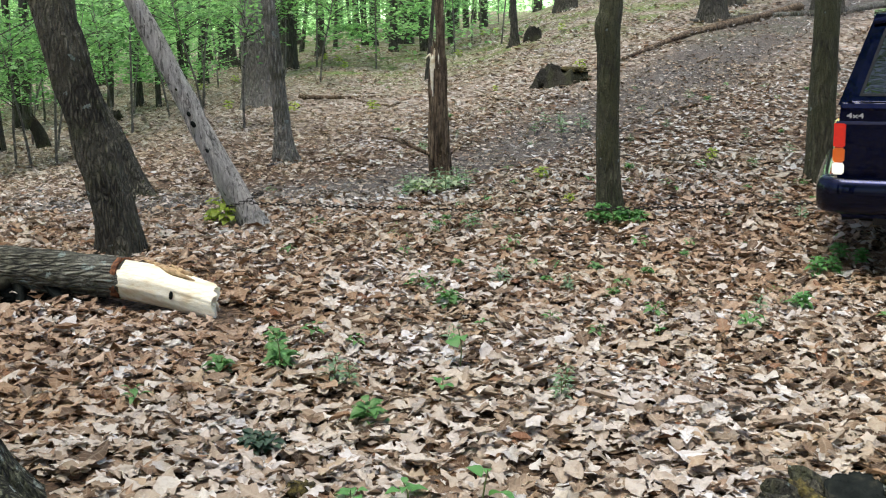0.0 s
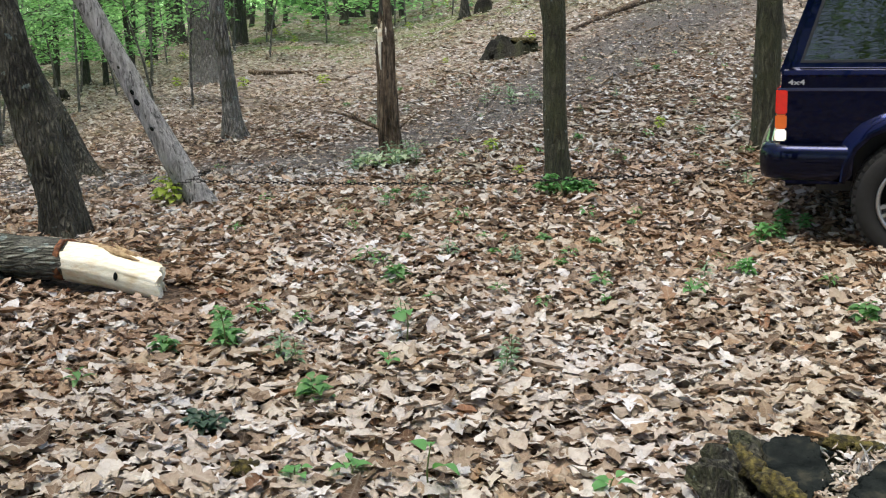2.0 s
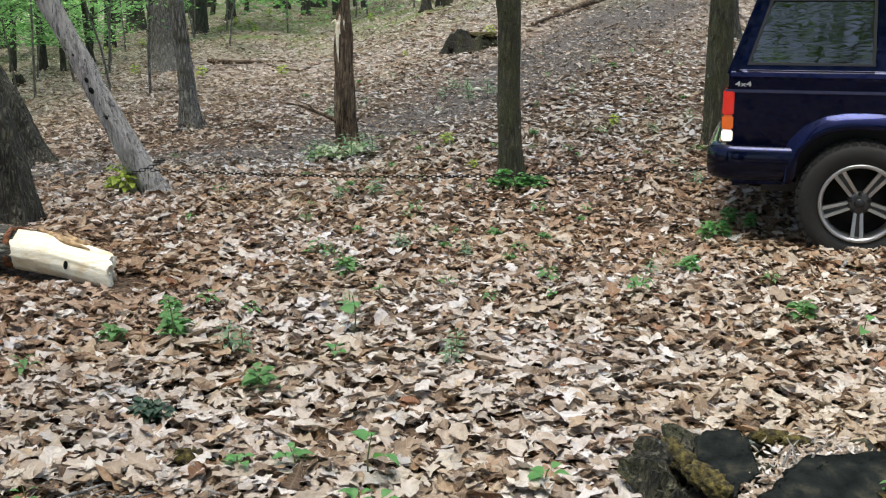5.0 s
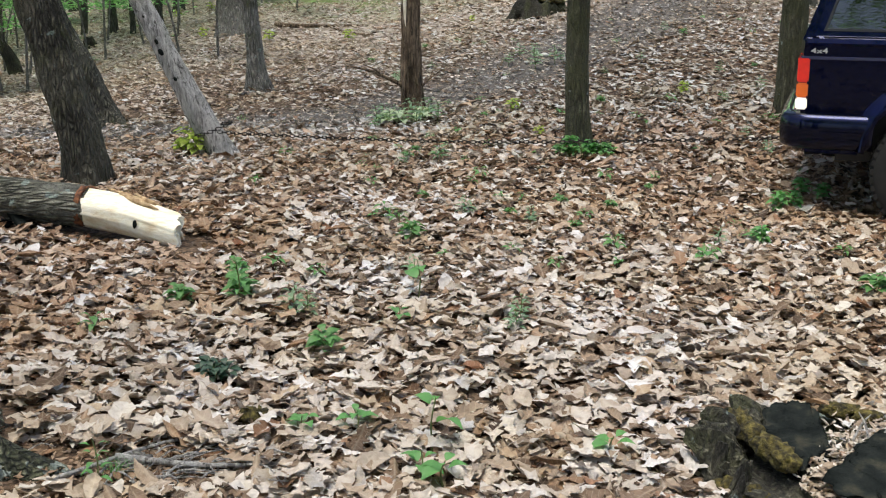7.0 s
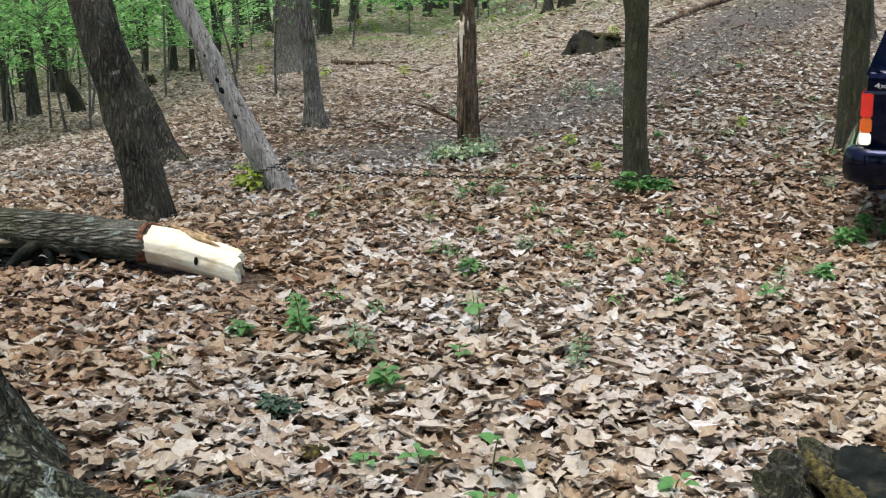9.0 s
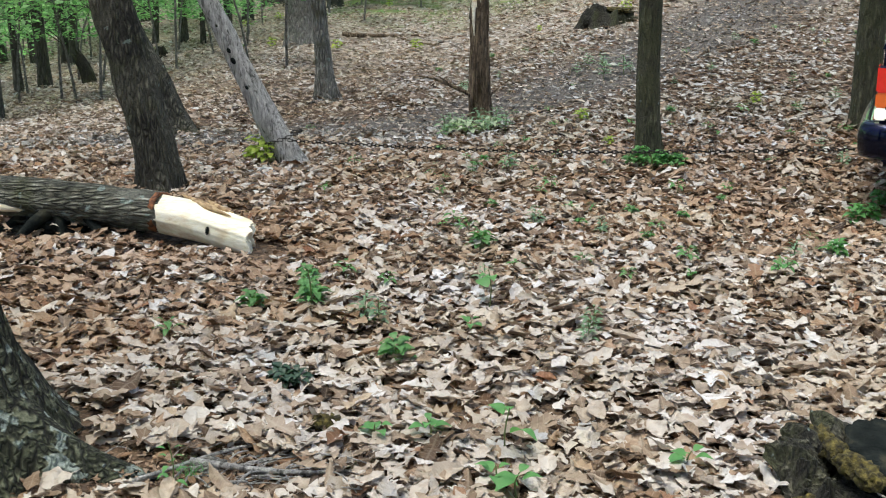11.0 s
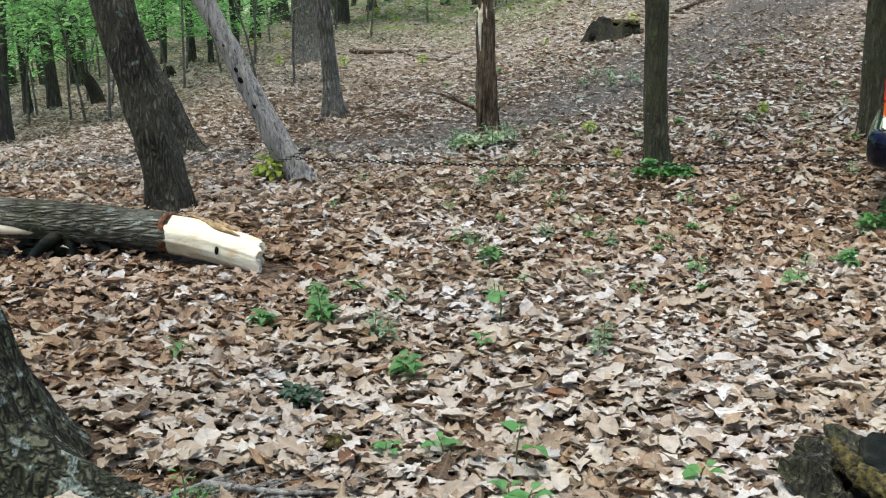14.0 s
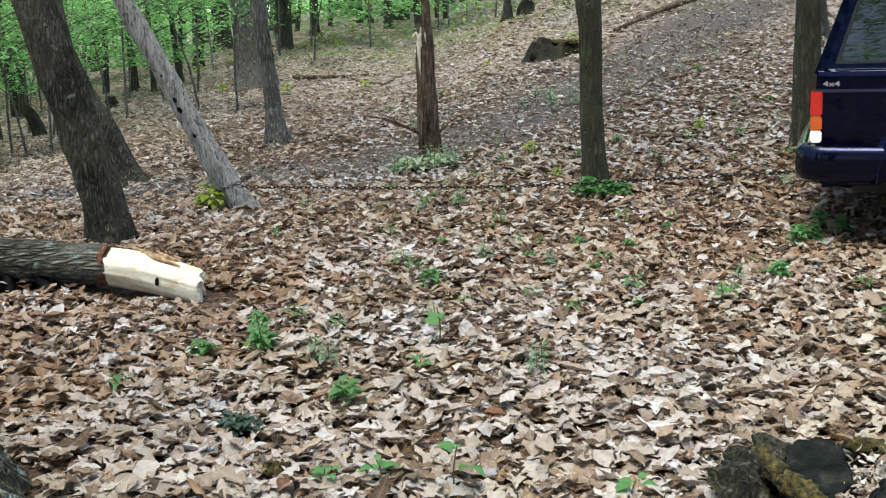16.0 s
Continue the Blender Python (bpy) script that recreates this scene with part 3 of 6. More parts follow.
def scatter(rng, y0, y1, density, widen=0.47, extra=0.7):
    """Random ground spots in the wedge of land between two distances."""
    half = widen * y1 + extra
    n = int(density * 2 * half * (y1 - y0))
    x, y = rng.uniform(-half, half, n), rng.uniform(y0, y1, n)
    keep = np.abs(x) < widen * y + extra
    keep &= rng.random(n) > 0.12 * trail_mask(x, y)
    # no leaves inside the log's end, the stump or the old oak
    ax, ay, bx, by = -1.78, 6.0, -1.12, 5.72
    u = np.clip(((x - ax) * (bx - ax) + (y - ay) * (by - ay)) / ((bx - ax) ** 2 + (by - ay) ** 2), 0, 1)
    keep &= np.hypot(x - ax - u * (bx - ax), y - ay - u * (by - ay)) > 0.17
    keep &= (((x - 1.43) / 0.44) ** 2 + ((y - 3.12) / 0.36) ** 2 > 1) & (np.hypot(x + 1.72, y - 3.28) > 0.52) & (np.hypot(x + 1.5, y - 2.92) > 0.24)
    u = np.clip((x + 1.4) / 0.5, 0, 1)
    keep &= np.hypot(x + 1.4 - 0.5 * u, y - 3.22 + 0.08 * u) > 0.13
    keep &= (((x + 0.68) / 0.3) ** 2 + ((y - 3.14) / 0.15) ** 2 > 1) | (rng.random(n) < 0.1)
    keep &= (((x + 2.45) / 0.6) ** 2 + ((y - 6.02) / 0.22) ** 2 > 1) | (rng.random(n) < 0.12)
    # drifts: thicker and thinner patches
    keep &= rng.random(n) < 0.9 + 0.14 * np.sin(1.7 * x + 0.6 + np.sin(2.3 * y)) * np.sin(1.3 * y + 0.4 * x)
    return np.stack([x[keep], y[keep]], -1)


def build_litter():
    rng = np.random.default_rng(11)
    litter = root_at("leaf_litter", Matrix(), "deep litter of dry tan and brown oak leaves", "fallen leaves", kind="stuff")
    # from, to, leaves a square metre, stations, columns, depth, tilt, length
    bands = [(2.3, 4.7, 1040, 8, 5, 0.06, 0.18, 0.097), (4.7, 6.8, 1080, 7, 3, 0.06, 0.24, 0.086), (6.8, 10.5, 760, 5, 3, 0.06, 0.27, 0.078), (10.5, 16, 380, 4, 3, 0.055, 0.18, 0.081),
             (16, 22, 170, 4, 3, 0.055, 0.2, 0.09), (22, 30, 60, 4, 3, 0.06, 0.2, 0.1), (-7, 2.3, 60, 4, 3, 0.05, 0.3, 0.12)]
    for y0, y1, dens, st, cols, lift, tilt, big in bands:
        spots = scatter(rng, y0, y1, dens) if y0 > 0 else scatter(rng, y0, y1, dens, 0.0, 5.0)
        size = np.clip(rng.normal(big * 0.95, 0.03, len(spots)), 0.035, 0.16)
        shred = trail_mask(*spots.T) > rng.uniform(0.15, 1.05, len(spots))
        size[shred] *= 0.75
        # drifts of browner leaves, darkened too for the shade around log and car
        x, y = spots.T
        shady = ease(-0.3, -1.5, x + 0.25 * np.sin(2.1 * y)) * ease(3.6, 4.6, y) * (1 - ease(6.2, 7.6, y)) + 0.38 * ease(4.8, 6.2, y) * (1 - ease(9, 10, y)) + 0.45 * ease(0.5, 1.7, x) * ease(5.6, 6.8, y) * (1 - ease(8.3, 9.6, y))
        brown = (rng.random(len(spots)) < 0.62 * shady) & ~shred
        # flat, dull leaves on the low ground behind the log
        light = rng.random(len(spots)) < 0.36
        dull = (rng.random(len(spots)) < 0.85 * ease(-0.4, -2.6, x - 0.12 * (y - 9)) * ease(7.6, 9.0, y)) & ~shred & ~brown
        size[dull] *= 0.85
        # the lower layer that shows in the gaps, coloured with their warm brown shade
        under = (rng.random(len(spots)) < (0.16 if y1 < 5 else 0.3 if y1 < 11 else 0.15)) & ~shred & ~brown & ~dull
        upper = ~shred & ~brown & ~dull & ~under
        # the hazed colour takes over with distance
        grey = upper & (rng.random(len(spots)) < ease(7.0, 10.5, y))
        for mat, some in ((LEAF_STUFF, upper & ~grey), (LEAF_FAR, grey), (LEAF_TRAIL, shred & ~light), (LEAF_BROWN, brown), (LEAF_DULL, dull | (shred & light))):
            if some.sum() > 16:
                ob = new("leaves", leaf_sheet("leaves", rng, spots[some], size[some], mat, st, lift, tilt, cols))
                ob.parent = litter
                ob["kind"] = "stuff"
        if under.sum() > 16:
            ob = new("leaves", leaf_sheet("leaves", rng, spots[under], size[under] * 1.25, LEAF_UNDER, max(4, st - 3), 0.02, 0.08))
            ob.parent = litter
            ob["kind"] = "stuff"
    # crumbs and torn scraps on the bare soil by the old oak
    n = 900
    spots = np.stack([rng.normal(-0.85, 0.28, n), rng.normal(3.12, 0.14, n)], -1)
    ob = new("leaves", leaf_sheet("leaves", rng, spots, rng.uniform(0.012, 0.05, n), LEAF_UNDER, 4, 0.02, 0.3))
    ob.parent = litter
    ob["kind"] = "stuff"
    # thinner cover on the land at both sides
    x, y = rng.uniform(-14, 14, 18000), rng.uniform(2.3, 22, 18000)
    side = np.abs(x) > 0.47 * y + 0.6
    spots = np.stack([x[side], y[side]], -1)
    ob = new("leaves", leaf_sheet("leaves", rng, spots, rng.uniform(0.09, 0.15, len(spots)), LEAF_STUFF, 4, 0.05, 0.25))
    ob.parent = litter
    ob["kind"] = "stuff"
    # the topmost leaves close to the path, each one loose
    shared = []
    for k in range(14):
        shape, q = leaf_shape(rng, 13, 0.4, 5)
        p = curled(shape, np.array([1.0]), rng.normal(0.2, 0.45, 1), rng.normal(0.15, 0.35, 1), rng.normal(0, 0.4, 1))[0]
        shared.append(veined(quads_np("leaf", p, q, LEAF_PIECE), [(shape, 1)]))
    for k in range(300):
        y = rng.uniform(3.0, 5.6)
        x = rng.uniform(-0.4, 0.4) * y
        while ((x + 0.68) / 0.3) ** 2 + ((y - 3.14) / 0.16) ** 2 < 1 or math.hypot(x + 1.6, y - 3.25) < 0.65 or math.hypot(x - 1.43, y - 3.12) < 0.46:
            y = rng.uniform(3.0, 5.6)
            x = rng.uniform(-0.4, 0.4) * y
        ob = link_mesh("leaf", shared[k % 14], litter)
        s = rng.uniform(0.08, 0.145)
        ob.matrix_local = (Matrix.Translation((x, y, ground_z(x, y) + rng.uniform(0.035, 0.055))) @ Euler((rng.normal(0, 0.16), rng.normal(0, 0.16), rng.uniform(0, 6.28))).to_matrix().to_4x4()
                           @ Matrix.Diagonal((s, s * rng.uniform(0.85, 1.25), s, 1)))


build_litter()


# ---- trees ----
def leaf_cloud(rng, centres, spreads, n, size, flat=0.5, droop=0.5):
    """n small pointed leaves, each a bent quad pair, gathered round the given centres."""
    pick = rng.integers(0, len(centres), n)
    p = np.asarray(centres)[pick] + rng.normal(0, 1, (n, 3)) * np.asarray(spreads)[pick][:, None] * [1, 1, flat]
    s = rng.uniform(0.6, 1.25, n) * size
    shape = np.array([[-0.5, 0, 0], [0.02, -0.29, 0.07], [0.5, 0, -0.06], [0.02, 0.29, 0.07]])
    q = np.array([[0, 1, 2, 3]])
    v = np.einsum("nij,nvj->nvi", turned(rng.uniform(0, 6.283, n), rng.normal(0, droop, n), rng.normal(0, droop, n)), shape[None] * s[:, None, None]) + p[:, None]
    return v.reshape(-1, 3), (q[None] + (np.arange(n) * 4)[:, None, None]).reshape(-1, 4)


def crown_mesh(seed, height_m, radius, n, size):
    rng = np.random.default_rng(seed)
    k = 46
    ang, rad = rng.uniform(0, 6.283, k), radius * np.sqrt(rng.random(k))
    z = height_m * (0.25 + 0.75 * rng.random(k)) * (1 - 0.35 * (rad / radius) ** 2)
    c = np.stack([rad * np.cos(ang), rad * np.sin(ang), z], -1)
    v, q = leaf_cloud(rng, c, rng.uniform(0.25, 0.6, k), n, size)
    return quads_np("crown", v, q, CANOPY)


CROWNS = [crown_mesh(s, 5.0, 2.6, 420, 0.22) for s in (1, 2, 3)]
SPARSE = crown_mesh(4, 5.0, 2.4, 110, 0.2)


def limbs(tree, top, rng, mat, count=4, reach=2.2):
    for k in range(count):
        a = rng.uniform(0, 6.283)
        z0 = top[2] - rng.uniform(0.3, 2.6)
        r = rng.uniform(0.035, 0.06)
        x, y = math.cos(a), math.sin(a)
        tube_part("limb", [(top[0], top[1], z0, r), (top[0] + x * reach * 0.4, top[1] + y * reach * 0.4, z0 + 0.8, r * 0.75),
                           (top[0] + x * reach, top[1] + y * reach, z0 + 2.3, r * 0.25)], mat, tree, step=0.5, segs=7)


def tree(label, base, bends, radius, mat, seed, top=8.5, fine=0.06, segs=28, rough=0.08, ridges=0.01, roots=4, flare=0.08, crown=True, sparse=False, group="trees of the wood"):
    """A standing tree: bends are (dx, dy, height, radius factor) along the lower trunk; above, it goes on to its crown."""
    rng = np.random.default_rng(seed)
    z0 = ground_z(*base) - 0.06
    t = root_at("tree", pose(base[0], base[1], z0), label, "tree", group)
    keys = [(dx, dy, h + (0.06 if h else 0), radius * k) for dx, dy, h, k in bends]
    tube_part("trunk", keys, mat, t, step=fine, segs=segs, rough=rough, ridges=ridges, seed=seed * 1.7, roots=roots, flare=flare, cap=False)
    x, y, z, r = keys[-1]
    px, py, pz, _ = keys[-2]
    k = 0.35 * (top - z) / max(0.3, z - pz)
    tip = (x + (x - px) * k, y + (y - py) * k, top, r * 0.45)
    mid = ((x + tip[0]) / 2 + (x - px) * 0.2, (y + tip[1]) / 2, (z + top) / 2, r * 0.78)
    tube_part("upper_trunk", [(x - (x - px) * 0.02, y, z - 0.02, r), mid, tip], mat, t, step=0.35, segs=max(10, segs // 2), rough=rough, seed=seed * 1.7, cap=False)
    if crown:
        limbs(t, tip, rng, mat)
        c = link_mesh("crown", SPARSE if sparse else CROWNS[seed % 3], t)
        s = rng.uniform(0.9, 1.25)
        c.matrix_local = pose(tip[0], tip[1], top - 1.6, 0, 0, rng.uniform(0, 360)) @ Matrix.Diagonal((s, s, s, 1))
    return t


tree("dark leaning oak trunk with furrowed bark beside the log", (-2.09, 7.27),
     [(0.0, 0, 0, 1.12), (-0.02, 0, 0.2, 1.0), (-0.075, 0, 0.45, 0.97), (-0.15, 0.02, 0.78, 0.98), (-0.28, 0.04, 1.25, 0.93), (-0.4, 0.05, 1.75, 0.9), (-0.52, 0.05, 2.6, 0.86)],
     0.137, BARK_DARK, 3, ridges=0.022, flare=0.05, fine=0.03, segs=72)
tree("dark oak with a strongly curved leaning foot", (-2.74, 10.18),
     [(-0.05, 0, 0, 1.4), (-0.14, 0, 0.2, 1.12), (-0.24, 0, 0.5, 1.0), (-0.42, 0, 0.85, 0.98), (-0.54, 0, 1.2, 0.95), (-0.64, 0, 1.8, 0.93), (-0.72, 0, 2.8, 0.88)],
     0.15, BARK_DARK, 5, ridges=0.02, flare=0.12, segs=48)
tree("grey-barked tree with a twig lying at its foot", (-1.75, 12.42), [(0.03, 0, 0, 1.5), (0.01, 0, 0.18, 1.18), (-0.01, 0, 0.5, 1.0), (-0.06, 0, 1.1, 0.88), (-0.12, 0, 1.8, 0.82), (-0.16, 0, 2.6, 0.8)],
     0.089, BARK_OAK, 7, flare=0.07)
tree("thick old grey tree at the wood's edge", (-2.76, 17.5), [(0.0, 0, 0, 1.25), (-0.02, 0, 0.6, 1.0), (-0.05, 0, 1.6, 0.95), (-0.06, 0, 3.0, 0.92)],
     0.285, BARK_GREY, 9, flare=0.15, fine=0.1)
knob = tree("slim olive-barked tree with a knot, herbs at its foot", (1.232, 8.42), [(0.03, 0, 0, 1.5), (0.01, 0, 0.14, 1.12), (-0.02, 0, 0.6, 0.98), (-0.03, 0, 1.2, 0.98), (-0.045, 0, 1.42, 1.08), (-0.02, 0, 1.6, 0.95), (-0.02, 0, 2.4, 0.9)],
            0.086, BARK_GREEN, 4, ridges=0.003, rough=0.05, flare=0.03, fine=0.04, segs=32)
tree("slim olive-barked tree standing behind the vehicle", (3.14, 9.49), [(0.06, 0, 0, 1.65), (0.02, 0, 0.14, 1.15), (-0.01, 0, 0.7, 0.98), (-0.02, 0, 2.4, 0.92)],
     0.112, BARK_GREEN, 8, ridges=0.004, rough=0.06, flare=0.05, fine=0.05, segs=32)
tree("thin forked stem on the slope", (5.13, 15.16), [(0.0, 0, 0, 1.6), (-0.05, 0, 0.25, 1.0), (-0.12, 0, 0.9, 0.9), (-0.2, 0, 2.2, 0.8)], 0.075, BARK_FAR, 10, fine=0.1, segs=14, flare=0.04)
tree("small dark tree beside a low stump", (1.38, 22.7), [(0.0, 0, 0, 1.4), (0.0, 0, 0.3, 1.0), (-0.05, 0, 1.2, 0.9), (-0.08, 0, 2.6, 0.85)], 0.07, BARK_FAR, 11, fine=0.12, segs=14)

MIDDLE_TREES = [(4.72, 20.4, 0.22), (7.0, 21.3, 0.26), (5.6, 22.5, 0.2), (-5.82, 13.2, 0.115), (-6.9, 16.62, 0.06), (-6.59, 16.86, 0.09), (-7.0, 14.94, 0.1),
                (-5.41, 29.0, 0.22), (-4.81, 27.76, 0.11), (-5.04, 24.15, 0.1), (-5.56, 20.96, 0.075), (-5.08, 20.45, 0.045), (-3.39, 26.63, 0.04), (-3.22, 24.4, 0.14), (-2.9, 27.2, 0.1),
                (-2.11, 31.2, 0.09), (-1.85, 30.9, 0.105), (-1.23, 28.4, 0.1), (-0.85, 40.0, 0.29), (0.48, 42.8, 0.075), (2.91, 27.8, 0.26), (-7.31, 20.1, 0.08), (-9.2, 18.5, 0.13), (-10.0, 23.0, 0.2)]
for i, (x, y, r) in enumerate(MIDDLE_TREES):
    rng = np.random.default_rng(60 + i)
    d = rng.normal(0, 0.05, 2)
    tree("tall straight oak with furrowed grey-brown bark in the wood" if i % 2 else "dark straight forest tree on the leafy slope", (x, y),
         [(0, 0, 0, 1.3), (d[0] * 0.4, 0, 0.5, 1.0), (d[0] * 1.5, d[1], 1.8, 0.95), (d[0] * 3, d[1] * 2, 3.5, 0.9)], r, BARK_FAR, 60 + i, top=10, fine=0.14, segs=16, ridges=0.008, flare=0.3 * r, sparse=True)

# the far wood: a few grown trees, set out again and again
FAR_KINDS = [tree("tall forest tree seen far off among others", (xx, 37.0), [(0, 0, 0, 1.2), (0.04 * s, 0, 0.8, 1.0), (0.15 * s, 0, 3.0, 0.92)], r, BARK_FAR, 90 + i, top=11, fine=0.3, segs=10, ridges=0, flare=0.05, sparse=True, group="far trees")
             for i, (xx, s, r) in enumerate([(-11.0, 1, 0.16), (-7.5, -1, 0.11), (-5.2, 0.5, 0.2), (3.0, -0.6, 0.13)])]
SLIM = tree("slim grey pole-like young tree", (-6.4, 22.0), [(0, 0, 0, 1.3), (0.06, 0, 0.8, 1.0), (0.12, 0.05, 2.0, 0.92), (0.3, 0.05, 4.0, 0.85)], 0.055, BARK_FAR, 97, top=9, fine=0.3, segs=9, ridges=0, flare=0.02, sparse=True, group="slim trees")
rng = np.random.default_rng(5)
for i in range(42):
    y = rng.uniform(20, 44)
    x = rng.uniform(-0.5, 0.02) * y
    s = rng.uniform(0.6, 1.3)
    t = copy_thing(SLIM, pose(x, y, ground_z(x, y) - 0.05, rng.normal(0, 2), rng.normal(0, 3), rng.uniform(0, 360)))
    t.scale = (s, s, 1)
far_spots = []
while len(far_spots) < 85:
    y = rng.uniform(30, 64)
    x = rng.uniform(-0.62, 0.5) * y
    if all((x - a) ** 2 + (y - b) ** 2 > 1.6 for a, b in far_spots) and not (x > 0.04 * y and y < 27):
        far_spots.append((x, y))
for i, (x, y) in enumerate(far_spots):
    s = rng.uniform(0.8, 1.25)
    t = copy_thing(FAR_KINDS[i % 4], pose(x, y, ground_z(x, y) - 0.1, rng.normal(0, 2), rng.normal(0, 2.5), rng.uniform(0, 360)))

# trees at the sides and behind, that close the wood
for i in range(26):
    a = rng.uniform(0, 6.283)
    d = rng.uniform(9, 26)
    x, y = d * math.cos(a), d * math.sin(a) - 2
    if y > 5 and abs(x) < 0.75 * y + 1:
        continue
    copy_thing(FAR_KINDS[i % 4], pose(x, y, ground_z(x, y) - 0.1, 0, 0, rng.uniform(0, 360)))


# close-leaved trees behind the path, which the glass and the paint mirror
DENSE = crown_mesh(7, 6.5, 3.4, 1500, 0.22)
for i in range(22):
    x, y = rng.uniform(-15, 17), rng.uniform(-19, -5)
    t = copy_thing(FAR_KINDS[i % 4], pose(x, y, ground_z(x, y) - 0.1, 0, 0, rng.uniform(0, 360)))
    for c in t.children:
        if c.name.startswith("crown"):
            c.data = DENSE
            c.location.z -= rng.uniform(0.5, 5.0)


# ---- saplings and low sprays of leaves ----
def sapling(seed, tall, n, size, mat=SPRAY):
    rng = np.random.default_rng(seed)
    s = root_at("sapling", Matrix(), "young understory tree with flat sprays of bright green leaves", "sapling", "saplings of the wood")
    bend = rng.normal(0, 0.14, 2)
    tube_part("stem", [(0, 0, -0.05, 0.019), (bend[0] * 0.5, bend[1] * 0.4, tall * 0.3, 0.015), (bend[0], bend[1], tall * 0.5, 0.013), (bend[0] * 2, bend[1] * 2, tall, 0.005)], BARK_GREY, s, step=0.3, segs=7)
    cs, sp = [], []
    for k in range(13):
        a, h, r = rng.uniform(0, 6.283), tall * rng.uniform(0.3, 1.0), rng.uniform(0.35, 1.15)
        x, y = bend[0] * 2 * h / tall, bend[1] * 2 * h / tall
        tip = (x + r * math.cos(a), y + r * math.sin(a), h + 0.15 * r)
        tube_part("twig", [(x, y, h - 0.15 * r, 0.008), (x + 0.5 * r * math.cos(a), y + 0.5 * r * math.sin(a), h + 0.08, 0.006), (*tip, 0.002)], BARK_FAR, s, step=0.45, segs=4)
        for u in (0.45, 0.75, 1.0):
            cs.append((x + u * r * math.cos(a), y + u * r * math.sin(a), h + 0.15 * r * u))
            sp.append(0.2)
    v, q = leaf_cloud(rng, cs, sp, n, size, 0.28, 0.35)
    link_mesh("foliage", quads_np("foliage", v, q, mat), s)
    return s


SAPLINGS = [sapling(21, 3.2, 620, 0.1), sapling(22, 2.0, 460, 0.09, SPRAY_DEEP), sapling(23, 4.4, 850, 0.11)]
FIRST = [(-4.85, 14.2), (-3.29, 15.84), (-4.48, 16.43)]
spots = [(*p, 0) for p in FIRST] + [(-2.6, 14.9, 1), (-5.4, 15.9, 1), (-3.9, 18.6, 0), (-7.6, 17.6, 0), (-2.2, 20.5, 1),
                                      (-5.5, 14.6, 1), (-6.4, 15.4, 1), (-7.1, 16.0, 0), (-6.2, 17.2, 1), (-5.0, 17.4, 1), (-7.4, 15.6, 1), (-6.0, 18.6, 0), (-5.2, 19.2, 1), (-7.9, 18.2, 1), (-6.7, 14.4, 0), (-4.3, 18.0, 1), (-8.2, 17.0, 0), (-7.0, 19.4, 1), (-5.75, 12.7, 1), (-6.35, 13.7, 1), (-5.15, 14.2, 1), (-6.6, 16.2, 1)]
for i in range(6):
    y = rng.uniform(20.0, 31)
    spots.append((rng.uniform(-0.56, -0.2) * y, y, 1))
for i in range(58):
    y = rng.uniform(19, 46)
    spots.append((rng.uniform(-0.5, 0.06 if i % 4 else 0.42) * y, y, int(rng.integers(0, 3))))
for i, (x, y, k) in enumerate(spots):
    if i < 3:
        SAPLINGS[i].matrix_world = pose(*FIRST[i], ground_z(*FIRST[i]))
        continue
    if y < 27 and x > 0.05 * y:
        continue
    copy_thing(SAPLINGS[k], pose(x, y, ground_z(x, y), 0, 0, rng.uniform(0, 360)))


